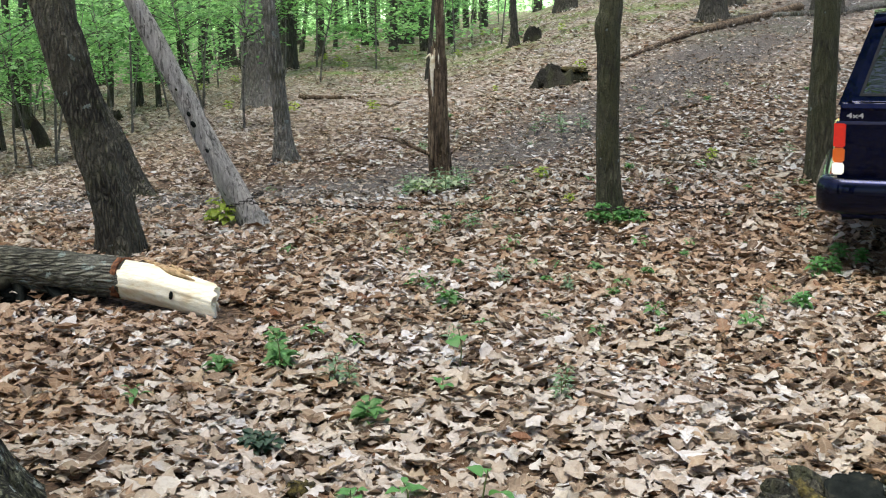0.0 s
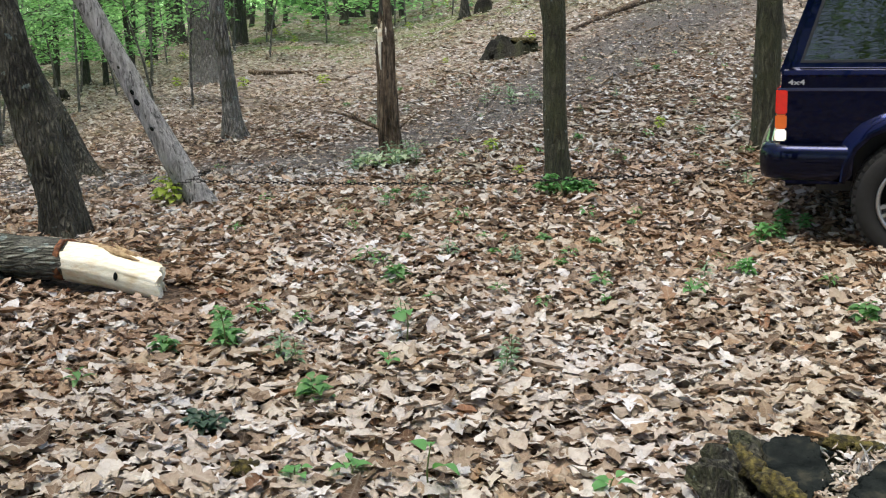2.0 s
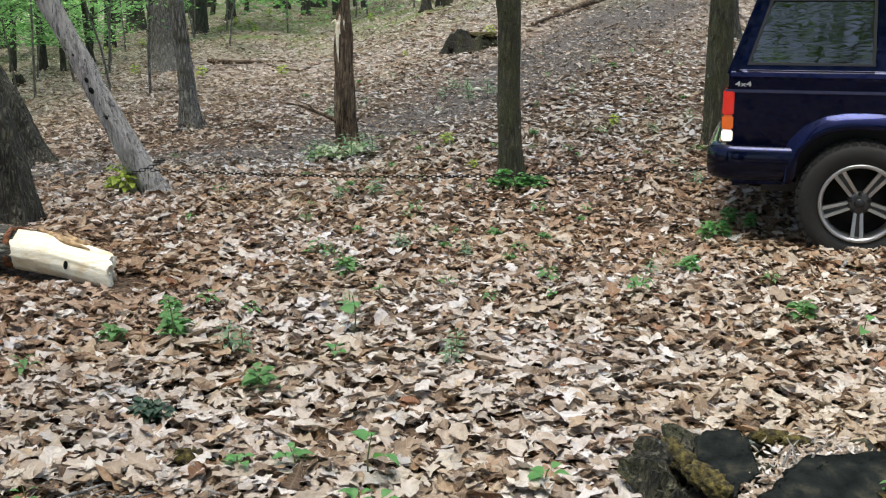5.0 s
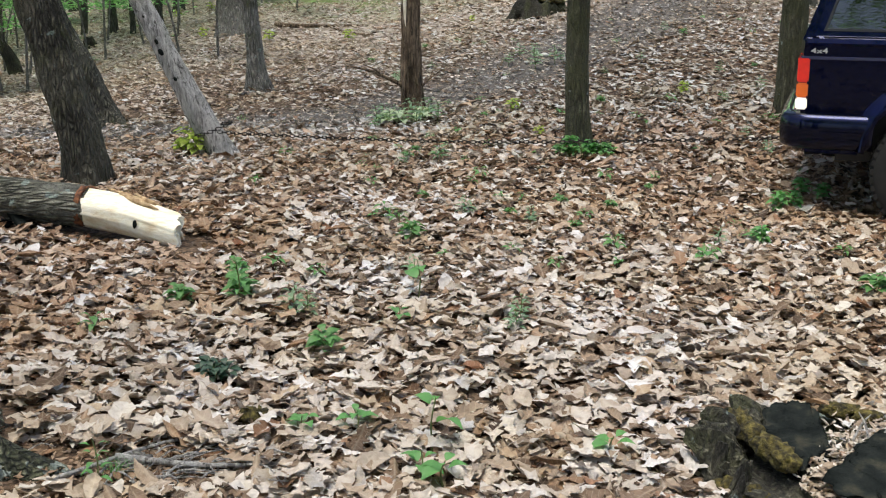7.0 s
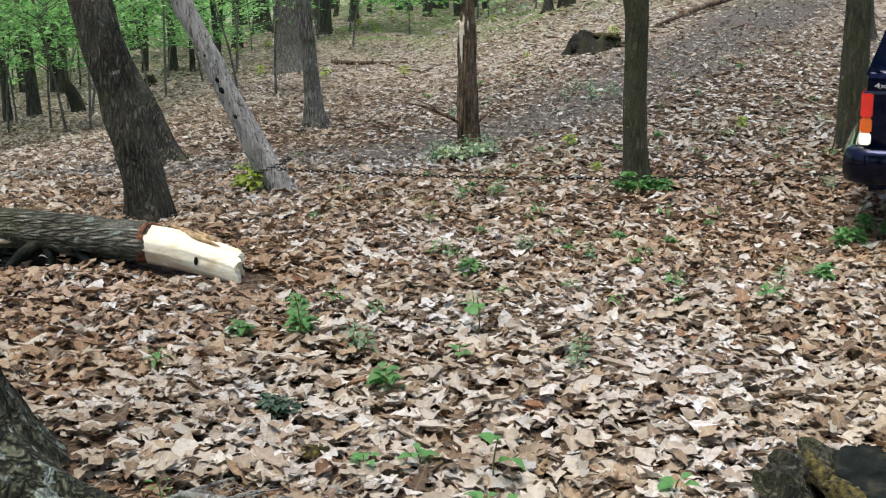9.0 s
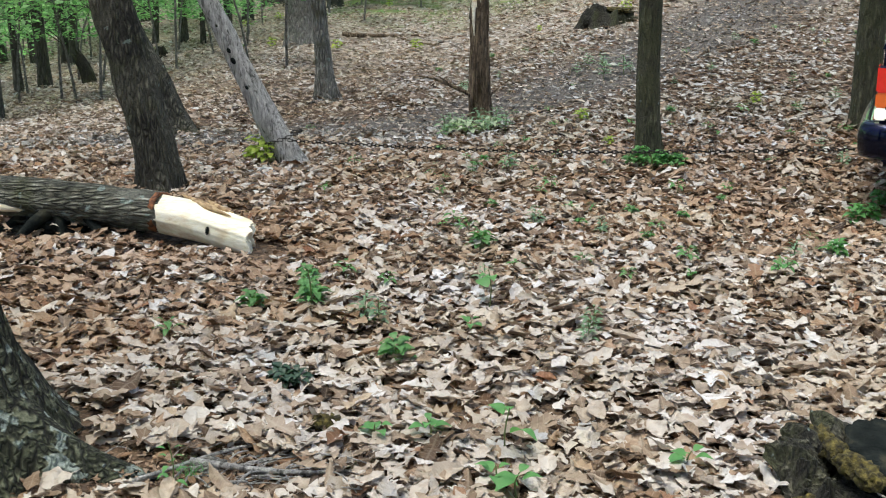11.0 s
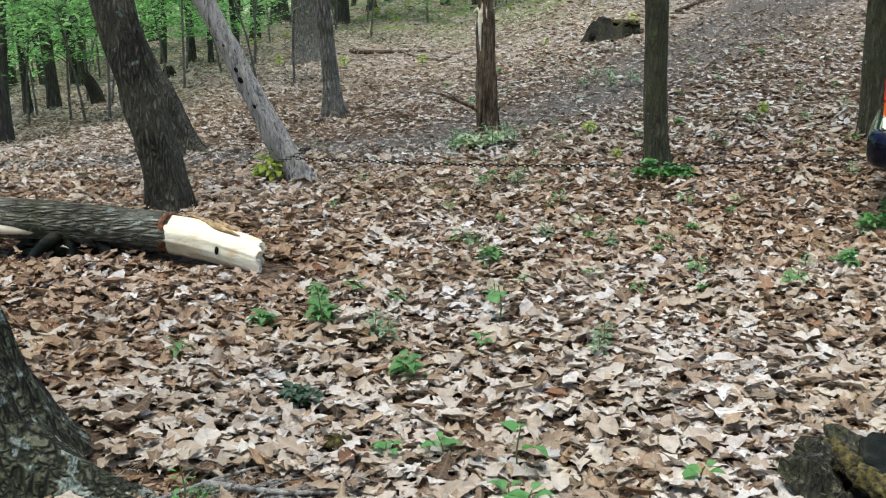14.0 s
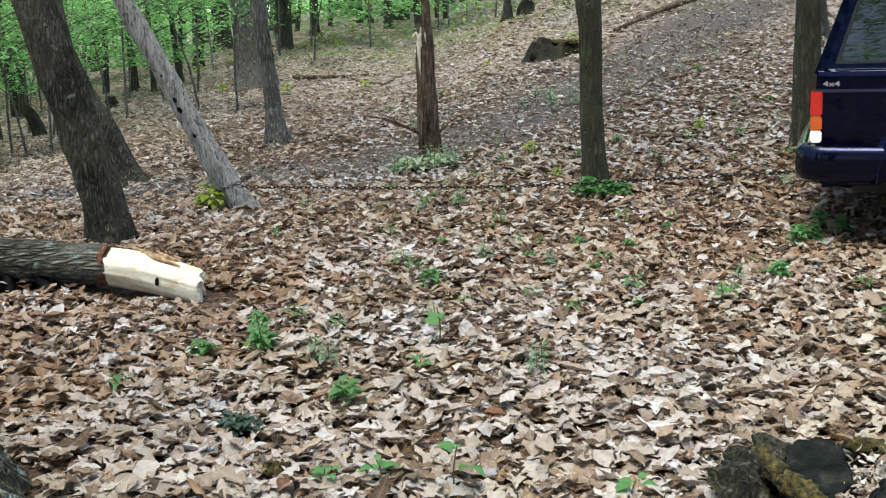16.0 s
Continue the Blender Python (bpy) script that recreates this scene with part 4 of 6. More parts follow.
def far_foliage():
    """The leafy depth of the wood, past counting."""
    g = np.random.default_rng(77)
    k = 1500
    d = g.uniform(28, 62, k)
    a = np.where(np.arange(k) < 900, g.uniform(-0.75, 0.62, k), g.uniform(0.7, 5.5, k))
    d[900:] = g.uniform(16, 40, k - 900)
    x, y = d * np.sin(a), d * np.cos(a)
    z = height(x, y) + g.uniform(0.2, 9.0, k) ** 1.0
    far = g.uniform(46, 72, 900)
    x[:900], y[:900] = far * np.sin(a[:900]), far * np.cos(a[:900])
    z[:900] = height(x[:900], y[:900]) + g.uniform(0.0, 4.5, 900)
    z[900:] = g.uniform(0.3, 10.0, k - 900)
    c = np.stack([x, y, z], -1)
    v, q = leaf_cloud(g, c[900:], g.uniform(0.4, 1.3, k - 900), 24000, 0.28, 0.55, 0.6)
    v2, q2 = leaf_cloud(g, c[:900], g.uniform(0.4, 1.3, 900), 26000, 0.26, 0.4, 0.5)
    v, q = np.concatenate([v, v2]), np.concatenate([q, q2 + len(v)])
    # flat layered sprays between the trunks, in a sunlit and a shaded leaf colour
    made = []
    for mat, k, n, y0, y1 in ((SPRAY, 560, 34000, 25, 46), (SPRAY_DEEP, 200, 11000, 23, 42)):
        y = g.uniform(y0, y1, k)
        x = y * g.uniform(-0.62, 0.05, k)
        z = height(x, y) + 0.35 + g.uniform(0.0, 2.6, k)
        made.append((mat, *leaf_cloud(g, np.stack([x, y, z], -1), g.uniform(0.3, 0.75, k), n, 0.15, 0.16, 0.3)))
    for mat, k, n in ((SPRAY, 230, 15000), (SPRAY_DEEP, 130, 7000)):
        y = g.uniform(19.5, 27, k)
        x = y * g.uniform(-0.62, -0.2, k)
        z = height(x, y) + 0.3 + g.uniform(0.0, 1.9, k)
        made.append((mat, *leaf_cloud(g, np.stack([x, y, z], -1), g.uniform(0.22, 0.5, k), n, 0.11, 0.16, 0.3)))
    for mat, v2, q2 in made:
        ob = new("understory", quads_np("understory", v2, q2, mat))
        tagged(ob, "layered green sprays of leaves between dark trunks", "woods", kind="stuff")
    ob = new("far_woods", quads_np("far_woods", v, q, SPRAY))
    tagged(ob, "hazy bright green leaves of the distant wood", "woods", kind="stuff")


far_foliage()


def backdrop():
    """Pale leafy distance, far behind the last trees, glowing in place of daylit haze."""
    m = Mat("glowing_green_distance", 1.0)
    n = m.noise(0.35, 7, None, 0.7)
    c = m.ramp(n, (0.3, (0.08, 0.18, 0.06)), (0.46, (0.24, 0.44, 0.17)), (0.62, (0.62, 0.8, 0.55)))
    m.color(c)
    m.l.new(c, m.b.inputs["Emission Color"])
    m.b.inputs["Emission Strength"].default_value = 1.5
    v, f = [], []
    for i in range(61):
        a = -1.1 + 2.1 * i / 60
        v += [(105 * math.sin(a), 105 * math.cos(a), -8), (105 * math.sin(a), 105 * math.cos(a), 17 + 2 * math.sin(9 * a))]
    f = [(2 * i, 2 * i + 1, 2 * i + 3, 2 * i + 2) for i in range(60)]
    tagged(new("backdrop", mesh_from("backdrop", v, f, m.m)), "glowing pale green leafy distance behind the wood", "backdrop", kind="structure")


backdrop()


# ---- the dead trees ----
def leaning_dead_tree():
    base = (-1.44, 8.49)
    t = root_at("dead_tree", pose(base[0], base[1], ground_z(*base) - 0.08), "weathered grey barkless dead tree leaning, chained near its foot", "dead tree")
    keys = [(0.04, 0, 0, 0.15), (-0.02, 0, 0.14, 0.108), (-0.24, 0.02, 0.55, 0.087), (-0.53, 0.05, 1.15, 0.074), (-0.83, 0.08, 1.75, 0.066), (-1.27, 0.1, 2.6, 0.058), (-2.2, 0.2, 4.4, 0.045)]
    tube_part("trunk", keys, DEAD_GREY, t, step=0.05, segs=30, rough=0.16, ridges=0.012, seed=4.0, ragged=0.12)
    # woodpecker holes on the side towards the trail
    for dx, z, s in ((-0.435, 0.95, 0.014), (-0.405, 0.875, 0.018), (-0.52, 1.13, 0.008), (-0.31, 0.68, 0.012)):
        bm = bmesh.new()
        bmesh.ops.create_uvsphere(bm, u_segments=10, v_segments=6, radius=1.0)
        bmesh.ops.transform(bm, matrix=Matrix.LocRotScale((dx, -0.066 + 0.03 * dx * -1 - 0.014, z), Euler((0, -0.5, 0)), (s, 0.012, s * 1.5)), verts=bm.verts)
        part("hole", bm, ROT_TOP, t, "dark woodpecker hole", True)
    tube_part("branch_stub", [(-0.24, 0.05, 0.62, 0.016), (-0.26, 0.14, 0.42, 0.013), (-0.25, 0.2, 0.18, 0.008)], SNAG_BARK, t, "dark broken hanging branch", step=0.08, segs=8, rough=0.2)
    return t


leaning_dead_tree()


def snag():
    base = (-0.03, 10.87)
    t = root_at("snag", pose(base[0], base[1], ground_z(*base) - 0.06), "broken dark rotten tree snag with a pale splintered top", "snag")
    tube_part("trunk", [(0.03, 0, 0, 0.118), (0.01, 0, 0.2, 0.082), (-0.015, 0, 0.7, 0.072), (-0.025, 0, 1.1, 0.074), (-0.03, 0, 1.24, 0.07), (-0.03, 0, 1.29, 0.062)], SNAG_BARK, t, step=0.035, segs=30, rough=0.22, ridges=0.026, seed=2.0, roots=3, flare=0.06, ragged=0.3, grain=(9, 0.6))
    tube_part("splinter", [(0.01, 0, 1.12, 0.05), (0.0, 0, 1.32, 0.044), (-0.01, 0, 1.75, 0.042), (0.02, 0, 2.4, 0.034), (0.0, 0.02, 2.9, 0.014)], SNAG_BARK, t, step=0.06, segs=12, rough=0.3, ridges=0.006, seed=9.0, ragged=0.1)
    tube_part("pale_splinter", [(-0.07, -0.06, 0.9, 0.004), (-0.075, -0.06, 1.05, 0.016), (-0.07, -0.05, 1.22, 0.019), (-0.05, -0.04, 1.33, 0.006)], FRESH_WOOD, t, "pale splintered wood", step=0.05, segs=9, rough=0.5)
    tube_part("pale_splinter", [(-0.075, -0.03, 1.2, 0.006), (-0.1, -0.03, 1.29, 0.012), (-0.14, -0.03, 1.25, 0.003)], FRESH_WOOD, t, "pale splintered wood", step=0.03, segs=6, rough=0.3)
    g = np.random.default_rng(8)
    for k in range(26):
        a = 6.283 * k / 13 + g.normal(0, 0.15)
        z0, l = g.uniform(0.02, 0.7), g.uniform(0.3, 0.7)
        r0 = 0.078 - 0.012 * z0
        c, s = math.cos(a), math.sin(a)
        tube_part("bark_slab", [(c * (r0 + 0.02) - 0.03 * z0, s * (r0 + 0.02), z0, 0.008), (c * r0 - 0.03 * (z0 + l / 2), s * r0, z0 + l / 2, g.uniform(0.022, 0.036)), (c * (r0 - 0.005) - 0.03, s * (r0 - 0.005), min(1.34, z0 + l), 0.006)],
                  SNAG_BARK, t, step=0.06, segs=7, rough=0.4, seed=k)
    for k in range(9):
        a = 6.283 * k / 9
        c, s, h = math.cos(a), math.sin(a), g.uniform(0.05, 0.2)
        tube_part("shard", [(c * 0.058 - 0.03, s * 0.058, 1.16, 0.016), (c * 0.058 - 0.03, s * 0.058, 1.23 + h * 0.4, 0.011), (c * 0.054 - 0.03, s * 0.054, 1.24 + h * 0.8, 0.003)], FRESH_WOOD if k in (5, 6, 7) else SNAG_BARK, t,
                  "pale splintered wood" if k in (5, 6, 7) else "", step=0.05, segs=6, rough=0.4, seed=k)
    tube_part("branch", [(-0.06, 0, 0.33, 0.022), (-0.25, -0.04, 0.42, 0.018), (-0.45, -0.08, 0.5, 0.012), (-0.62, -0.1, 0.53, 0.005)], SNAG_BARK, t, "dark broken side branch", step=0.05, segs=8, rough=0.3)
    tube_part("twig", [(-0.3, -0.05, 0.44, 0.008), (-0.36, -0.08, 0.5, 0.006), (-0.5, -0.1, 0.56, 0.003)], SNAG_BARK, t, step=0.05, segs=5)
    tube_part("twig", [(0.06, 0.02, 0.3, 0.010), (0.16, 0.05, 0.4, 0.007), (0.3, 0.06, 0.5, 0.003)], SNAG_BARK, t, step=0.05, segs=5)


snag()


# ---- the fallen log ----
def blob(name, at, size, mat, parent, seed, label="", rough=0.25, cuts=3, freq=4.0):
    bm = bmesh.new()
    bmesh.ops.create_icosphere(bm, subdivisions=cuts, radius=1.0)
    for v in bm.verts:
        d = v.co.normalized()
        v.co = d * (1 + rough * noise.fractal(d * freq * 0.5 + Vector((seed, 0, 0)), 1.0, 2.0, 4))
        v.co = Vector((v.co.x * size[0], v.co.y * size[1], v.co.z * size[2])) + Vector(at)
    return part(name, bm, mat, parent, label, True)


def fallen_log():
    t = root_at("fallen_log", pose(-1.725, 6.02, 0.0), "fallen oak log with bark and fresh bare wood at one end", "log")
    tube_part("bark_trunk", [(-2.6, 0.3, 0.34, 0.11), (-1.9, 0.22, 0.285, 0.115), (-1.12, 0.13, 0.225, 0.108), (-0.61, 0.08, 0.19, 0.113), (-0.2, 0.02, 0.165, 0.112), (0.0, 0.0, 0.15, 0.108)],
              BARK_LOG, t, step=0.03, segs=40, rough=0.1, ridges=0.012, seed=6.0)
    tube_part("split_wood", [(-2.4, 0.19, 0.295, 0.045), (-1.6, 0.092, 0.232, 0.05), (-1.1, 0.038, 0.186, 0.042), (-0.6, 0.02, 0.146, 0.01)], FRESH_WOOD, t, "pale wood where the log has split", step=0.05, segs=12, rough=0.25, seed=3)
    bare = tube_part("bare_wood", [(-0.02, 0, 0.148, 0.1), (0.1, -0.045, 0.138, 0.104), (0.24, -0.1, 0.118, 0.102), (0.38, -0.155, 0.092, 0.1), (0.5, -0.2, 0.068, 0.098), (0.575, -0.229, 0.053, 0.098)], FRESH_WOOD, t, "pale bare wood stripped of bark", step=0.02, segs=60, rough=0.07, ridges=0.009, seed=8.0, ragged=0.045, grain=(11, 0.35))
    # the end is torn off askew: the far side is shorter
    for v in bare.data.vertices:
        along, across = 0.93 * v.co.x - 0.37 * v.co.y, 0.37 * v.co.x + 0.93 * v.co.y
        k = min(1.0, max(0.0, (along - 0.25) / 0.3))
        cut = 0.55 * k * k * max(0.0, across + 0.1) - 0.3 * k * k * max(0.0, 0.04 - v.co.z)
        v.co.x, v.co.y, v.co.z = v.co.x - 0.93 * cut, v.co.y + 0.37 * cut, v.co.z + 0.16 * cut
    g = np.random.default_rng(14)
    for k in range(15):
        a, r, l = 6.283 * k / 15 + g.normal(0, 0.1), g.uniform(0.05, 0.086), g.uniform(0.008, 0.03)
        p = Vector((0.56, -0.223, 0.056)) + Vector((0.34, 0.88, 0.0)) * (math.cos(a) * r) + Vector((0.2, 0.0, 0.97)) * (math.sin(a) * r) - Vector((0.93, -0.37, -0.16)) * (0.55 * (math.cos(a) * r + 0.1))
        tube_part("shard", [(p.x - 0.05, p.y + 0.018, p.z + 0.009, 0.013), (p.x, p.y, p.z, 0.012), (p.x + l, p.y - 0.36 * l, p.z - 0.18 * l, 0.002)], FRESH_WOOD, t, "pale splinter at the torn end", step=0.02, segs=6, rough=0.4, seed=k)
    tube_part("torn_ring", [(-0.03, 0.012, 0.154, 0.113), (-0.012, 0.004, 0.151, 0.119), (0.004, -0.001, 0.149, 0.116), (0.014, -0.005, 0.149, 0.1)], INNER_BARK, t, "red-brown torn edge of the bark", step=0.012, segs=40, rough=0.1, ridges=0.01, seed=5.0, cap=False, grain=(16, 2))
    bm = bmesh.new()
    bmesh.ops.create_uvsphere(bm, u_segments=8, v_segments=6, radius=1.0)
    bmesh.ops.transform(bm, matrix=Matrix.LocRotScale((0.3, -0.237, 0.112), Euler((0, 0.1, 0)), (0.011, 0.012, 0.024)), verts=bm.verts)
    part("knot", bm, ROT_TOP, t, "small dark knot", True)
    for k, (x, y, l) in enumerate(((0.18, -0.1, 0.24), (0.1, -0.02, 0.3), (0.26, -0.06, 0.16))):
        tube_part("splinter", [(x, y + 0.05, 0.262 - 0.16 * x, 0.006), (x + l * 0.5, y - 0.05, 0.262 - 0.16 * (x + l * 0.5), 0.014), (x + l, y - 0.15 * l / 0.38, 0.25 - 0.16 * (x + l), 0.003)], TAN_WOOD, t, step=0.04, segs=6, rough=0.3)
    # black lumps added to deepen the shade under the log; stubs share their colour
    blob("rotten_wood", (-0.62, 0.06, 0.05), (0.22, 0.08, 0.065), ROT_TOP, t, 3.3, "dark lump for the shade and tangle under the log", 0.6, 4, 7)
    blob("rotten_wood", (-1.5, 0.1, 0.06), (0.3, 0.1, 0.06), ROT_TOP, t, 8.1, "dark lump for the shade and tangle under the log", 0.6, 3, 7)
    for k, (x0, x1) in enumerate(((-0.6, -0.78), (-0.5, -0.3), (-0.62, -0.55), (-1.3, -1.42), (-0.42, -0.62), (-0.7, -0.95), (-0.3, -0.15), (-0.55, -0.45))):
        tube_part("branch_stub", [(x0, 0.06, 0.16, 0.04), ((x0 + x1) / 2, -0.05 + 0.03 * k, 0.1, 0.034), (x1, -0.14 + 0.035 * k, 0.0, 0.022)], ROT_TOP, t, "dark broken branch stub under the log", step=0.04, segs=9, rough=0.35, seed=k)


fallen_log()


def wood_chip(x, y, s, seed):
    t = root_at("wood_chip", pose(x, y, ground_z(x, y) + 0.05, 10, -8, 40 * seed), "pale curled chip of torn wood on the leaves", "wood chip")
    body = blob("body", (0, 0, 0), (s, s * 0.55, s * 0.22), CHIP, t, seed, "", 0.55, 3, 6)
    for v in body.data.vertices:
        v.co.z += 0.5 * v.co.y * v.co.y / s


for i, (x, y, s) in enumerate(((-1.27, 5.11, 0.05), (-1.46, 5.22, 0.045), (-1.02, 5.5, 0.03))):
    wood_chip(x, y, s, i + 1.0)


# ---- the old oak close by ----
def near_oak():
    t = root_at("tree", pose(-1.76, 3.28, -0.05), "old leaning oak with rough lichen-spotted bark and spreading roots", "tree", "trees of the wood")
    keys = [(0.0, 0, -0.12, 0.64), (0.0, 0, 0.02, 0.55), (0.0, 0, 0.085, 0.48), (0.0, 0, 0.19, 0.405), (0.0, 0, 0.36, 0.335), (0.0, 0, 0.58, 0.27), (-0.01, 0, 0.8, 0.235), (-0.08, 0.02, 1.5, 0.21), (-0.2, 0.05, 2.4, 0.2), (-0.35, 0.1, 4.0, 0.19)]
    tube_part("trunk", keys, BARK_NEAR, t, step=0.03, segs=200, rough=0.08, ridges=0.02, seed=1.2, roots=3, flare=0.03, cap=False, grain=(26, 1.6))
    tube_part("root", [(0.2, -0.05, 0.16, 0.22), (0.43, -0.09, 0.09, 0.13), (0.64, -0.12, 0.045, 0.062), (0.88, -0.14, 0.015, 0.03)], BARK_NEAR, t, "low spreading root", step=0.03, segs=20, rough=0.2, ridges=0.012, seed=3)
    tube_part("root", [(0.06, -0.15, 0.16, 0.23), (0.2, -0.33, 0.1, 0.15), (0.33, -0.5, 0.04, 0.1), (0.45, -0.66, 0.0, 0.05)], BARK_NEAR, t, "low spreading root", step=0.03, segs=24, rough=0.2, ridges=0.012, seed=8)
    tube_part("upper_trunk", [(-0.34, 0.1, 3.95, 0.19), (-0.5, 0.15, 6.0, 0.17), (-0.6, 0.2, 9.0, 0.09)], BARK_OAK, t, step=0.3, segs=14, rough=0.1, cap=False)
    g = np.random.default_rng(31)
    limbs(t, (-0.6, 0.2, 9.0), g, BARK_OAK, 5, 2.6)
    c = link_mesh("crown", CROWNS[1], t)
    c.matrix_local = pose(-0.6, 0.2, 7.2) @ Matrix.Diagonal((1.3, 1.3, 1.1, 1))


near_oak()


# ---- the rotten stump close by ----
def rotten_stump():
    cx, cy = 1.43, 3.12
    t = root_at("stump", pose(cx, cy, -0.03), "low rotting stump, black cut top, yellow-green moss, filled with litter", "stump")
    # the crumbling wall: a ring with an uneven rim
    segs = 180
    rings = [tuple(r) for r in glide([(1.14, 0.0, 0), (1.04, 0.07, 0.07), (1.0, 0.13, 0.13), (0.94, 0.16, 0.2), (0.84, 0.165, 0.28), (0.76, 0.14, 0.35), (0.72, 0.08, 0.42)], 0.02)[:, :2]]
    verts, faces = [], []
    for i, (k, z) in enumerate(rings):
        for j in range(segs):
            th = 2 * math.pi * j / segs
            n = noise.fractal(Vector((math.cos(th) * 2.2, math.sin(th) * 2.2, z * 7)), 1.0, 2.0, 5)
            m = noise.noise((math.cos(th) * 9, math.sin(th) * 9, z * 25))
            q = noise.fractal(Vector((math.cos(th) * 16, math.sin(th) * 16, z * 30)), 1.0, 2.0, 3)
            r = 0.42 * k * (1 + 0.14 * n) + 0.022 * m + 0.032 * q
            verts.append((math.cos(th) * r * 1.08, math.sin(th) * r * 0.86, (z * (1 + 0.35 * n) + 0.016 * m + 0.024 * q) * (0.66 + 0.36 * min(1, max(0, -math.cos(th - 0.2) * 1.3))) * (1 - 0.62 * max(0.0, -math.sin(th + 0.35)) ** 0.7)))
    for i in range(len(rings) - 1):
        for j in range(segs):
            a, b = j, (j + 1) % segs
            faces.append((i * segs + a, i * segs + b, (i + 1) * segs + b, (i + 1) * segs + a))
    link_mesh("bark", mesh_from("bark", verts, faces, STUMP_BARK, False), t, "crumbling mossy bark")

    for x, y, rx, ry, turn, seed in ((-0.178, 0.08, 0.09, 0.19, -14, 1.0), (0.115, -0.15, 0.28, 0.165, 30, 4.0)):
        face = blob("cut_face", (0, 0, 0), (rx, ry, 0.1), ROT_TOP, t, seed, "black rotten cut face, nearly flat", 0.3, 5, 4)
        for v in face.data.vertices:
            top = 0.012 + 0.012 * noise.fractal(Vector((v.co.x * 14, v.co.y * 9, seed)), 1.0, 2.0, 4)
            v.co.z = min(v.co.z, top)
        face.matrix_local = pose(x, y, 0.15, 7, -3, turn)
    for k, (x, y, sx, sy, sz) in enumerate(((-0.27, 0.2, 0.04, 0.06, 0.04), (-0.26, 0.1, 0.045, 0.07, 0.045), (-0.24, -0.01, 0.05, 0.07, 0.045), (0.03, 0.27, 0.07, 0.035, 0.035), (0.1, 0.22, 0.06, 0.03, 0.03),
                                            (0.33, -0.06, 0.06, 0.05, 0.045), (0.26, -0.2, 0.06, 0.05, 0.045), (0.16, -0.29, 0.1, 0.04, 0.04), (-0.21, -0.1, 0.045, 0.05, 0.04), (0.3, 0.08, 0.06, 0.03, 0.03), (-0.22, -0.05, 0.045, 0.06, 0.045), (-0.28, 0.15, 0.035, 0.05, 0.05))):
        blob("moss", (x - (0.05 if x < 0 else 0.0), y, 0.15), (sx * 0.9, sy * 1.0, sz * 0.72), MOSS, t, k * 3.1, "yellow-green moss cushion", 0.5, 3, 6)
    # upright flakes of rotting bark along the outer side
    g = np.random.default_rng(17)
    for k in range(22):
        th = math.radians(g.uniform(135, 212))
        r, h, w = g.uniform(0.37, 0.45), g.uniform(0.1, 0.19), g.uniform(0.012, 0.026)
        x, y = math.cos(th) * r * 1.05, math.sin(th) * r * 0.84
        tube_part("bark_flake", [(x * 1.08, y * 1.08, 0.0, w), (x, y, h * 0.5, w * 1.1), (x * 0.96, y * 0.96, h, w * 0.35)], STUMP_BARK, t, step=0.03, segs=8, rough=0.5, seed=k, ridges=0.004)
    # fine litter in the trough
    g = np.random.default_rng(3)
    n = 2000
    along, across = g.uniform(-1.25, 1, n), g.normal(-0.02, 0.07, n)
    hi, lo = np.maximum(along, 0), np.minimum(along, 0)
    x, y = 0.05 + 0.25 * hi + 0.2 * lo - across * 0.5, 0.05 + 0.13 * hi + 0.25 * lo + across
    u, w = 0.866 * (x - 0.115) + 0.5 * (y + 0.15), 0.866 * (y + 0.15) - 0.5 * (x - 0.115)
    clear = ((u / 0.27) ** 2 + (w / 0.155) ** 2 > 1) | (g.random(n) < 0.02)
    x, y, along, n = x[clear], y[clear], along[clear], int(clear.sum())
    dome = 0.025 + 0.1 * np.sqrt(np.maximum(0.02, 1 - (x / 0.38) ** 2 - ((y + 0.03) / 0.33) ** 2))
    shape, q = leaf_shape(g, 4, 0.92)
    sz = g.uniform(0.012, 0.045, n)
    p = curled(shape, sz, g.normal(0.2, 0.5, n), g.normal(0.2, 0.5, n), g.normal(0, 0.4, n))
    p[..., 1] *= g.uniform(0.4, 1.2, n)[:, None]
    p = np.einsum("nij,nvj->nvi", turned(g.uniform(0, 6.28, n), g.normal(0, 0.4, n), g.normal(0, 0.4, n)), p) + np.stack([x, y, np.maximum(dome, np.where(along > -0.3, 0.125, 0.0)) + g.uniform(0.0, 0.035, n)], -1)[:, None]
    qq = (q[None] + (np.arange(n) * len(shape))[:, None, None]).reshape(-1, 4)
    link_mesh("litter_fill", quads_np("litter_fill", p.reshape(-1, 3), qq, LEAF_STUFF), t, "pale crumbs of litter")["kind"] = "stuff"
    blob("filling", (0.0, -0.03, 0.025), (0.38, 0.33, 0.095), STUMP_BARK, t, 5.5, "dark crumbling wood inside", 0.14, 4, 9)
    # thin moss on the outer wall
    g = np.random.default_rng(29)
    for k in range(34):
        th, up = math.radians(g.uniform(150, 268)), g.uniform(0.1, 0.95)
        r = 0.43 - 0.05 * up
        w = g.uniform(0.016, 0.038)
        blob("moss", (math.cos(th) * r * 1.06, math.sin(th) * r * 0.84, 0.02 + 0.12 * up * (1 - 0.5 * max(0.0, -math.sin(th + 0.35)))), (w, w * g.uniform(0.7, 1.3), w * g.uniform(0.5, 1.0)), MOSS, t, 50 + k * 1.7, "yellow-green moss cushion", 0.7, 2, 7)
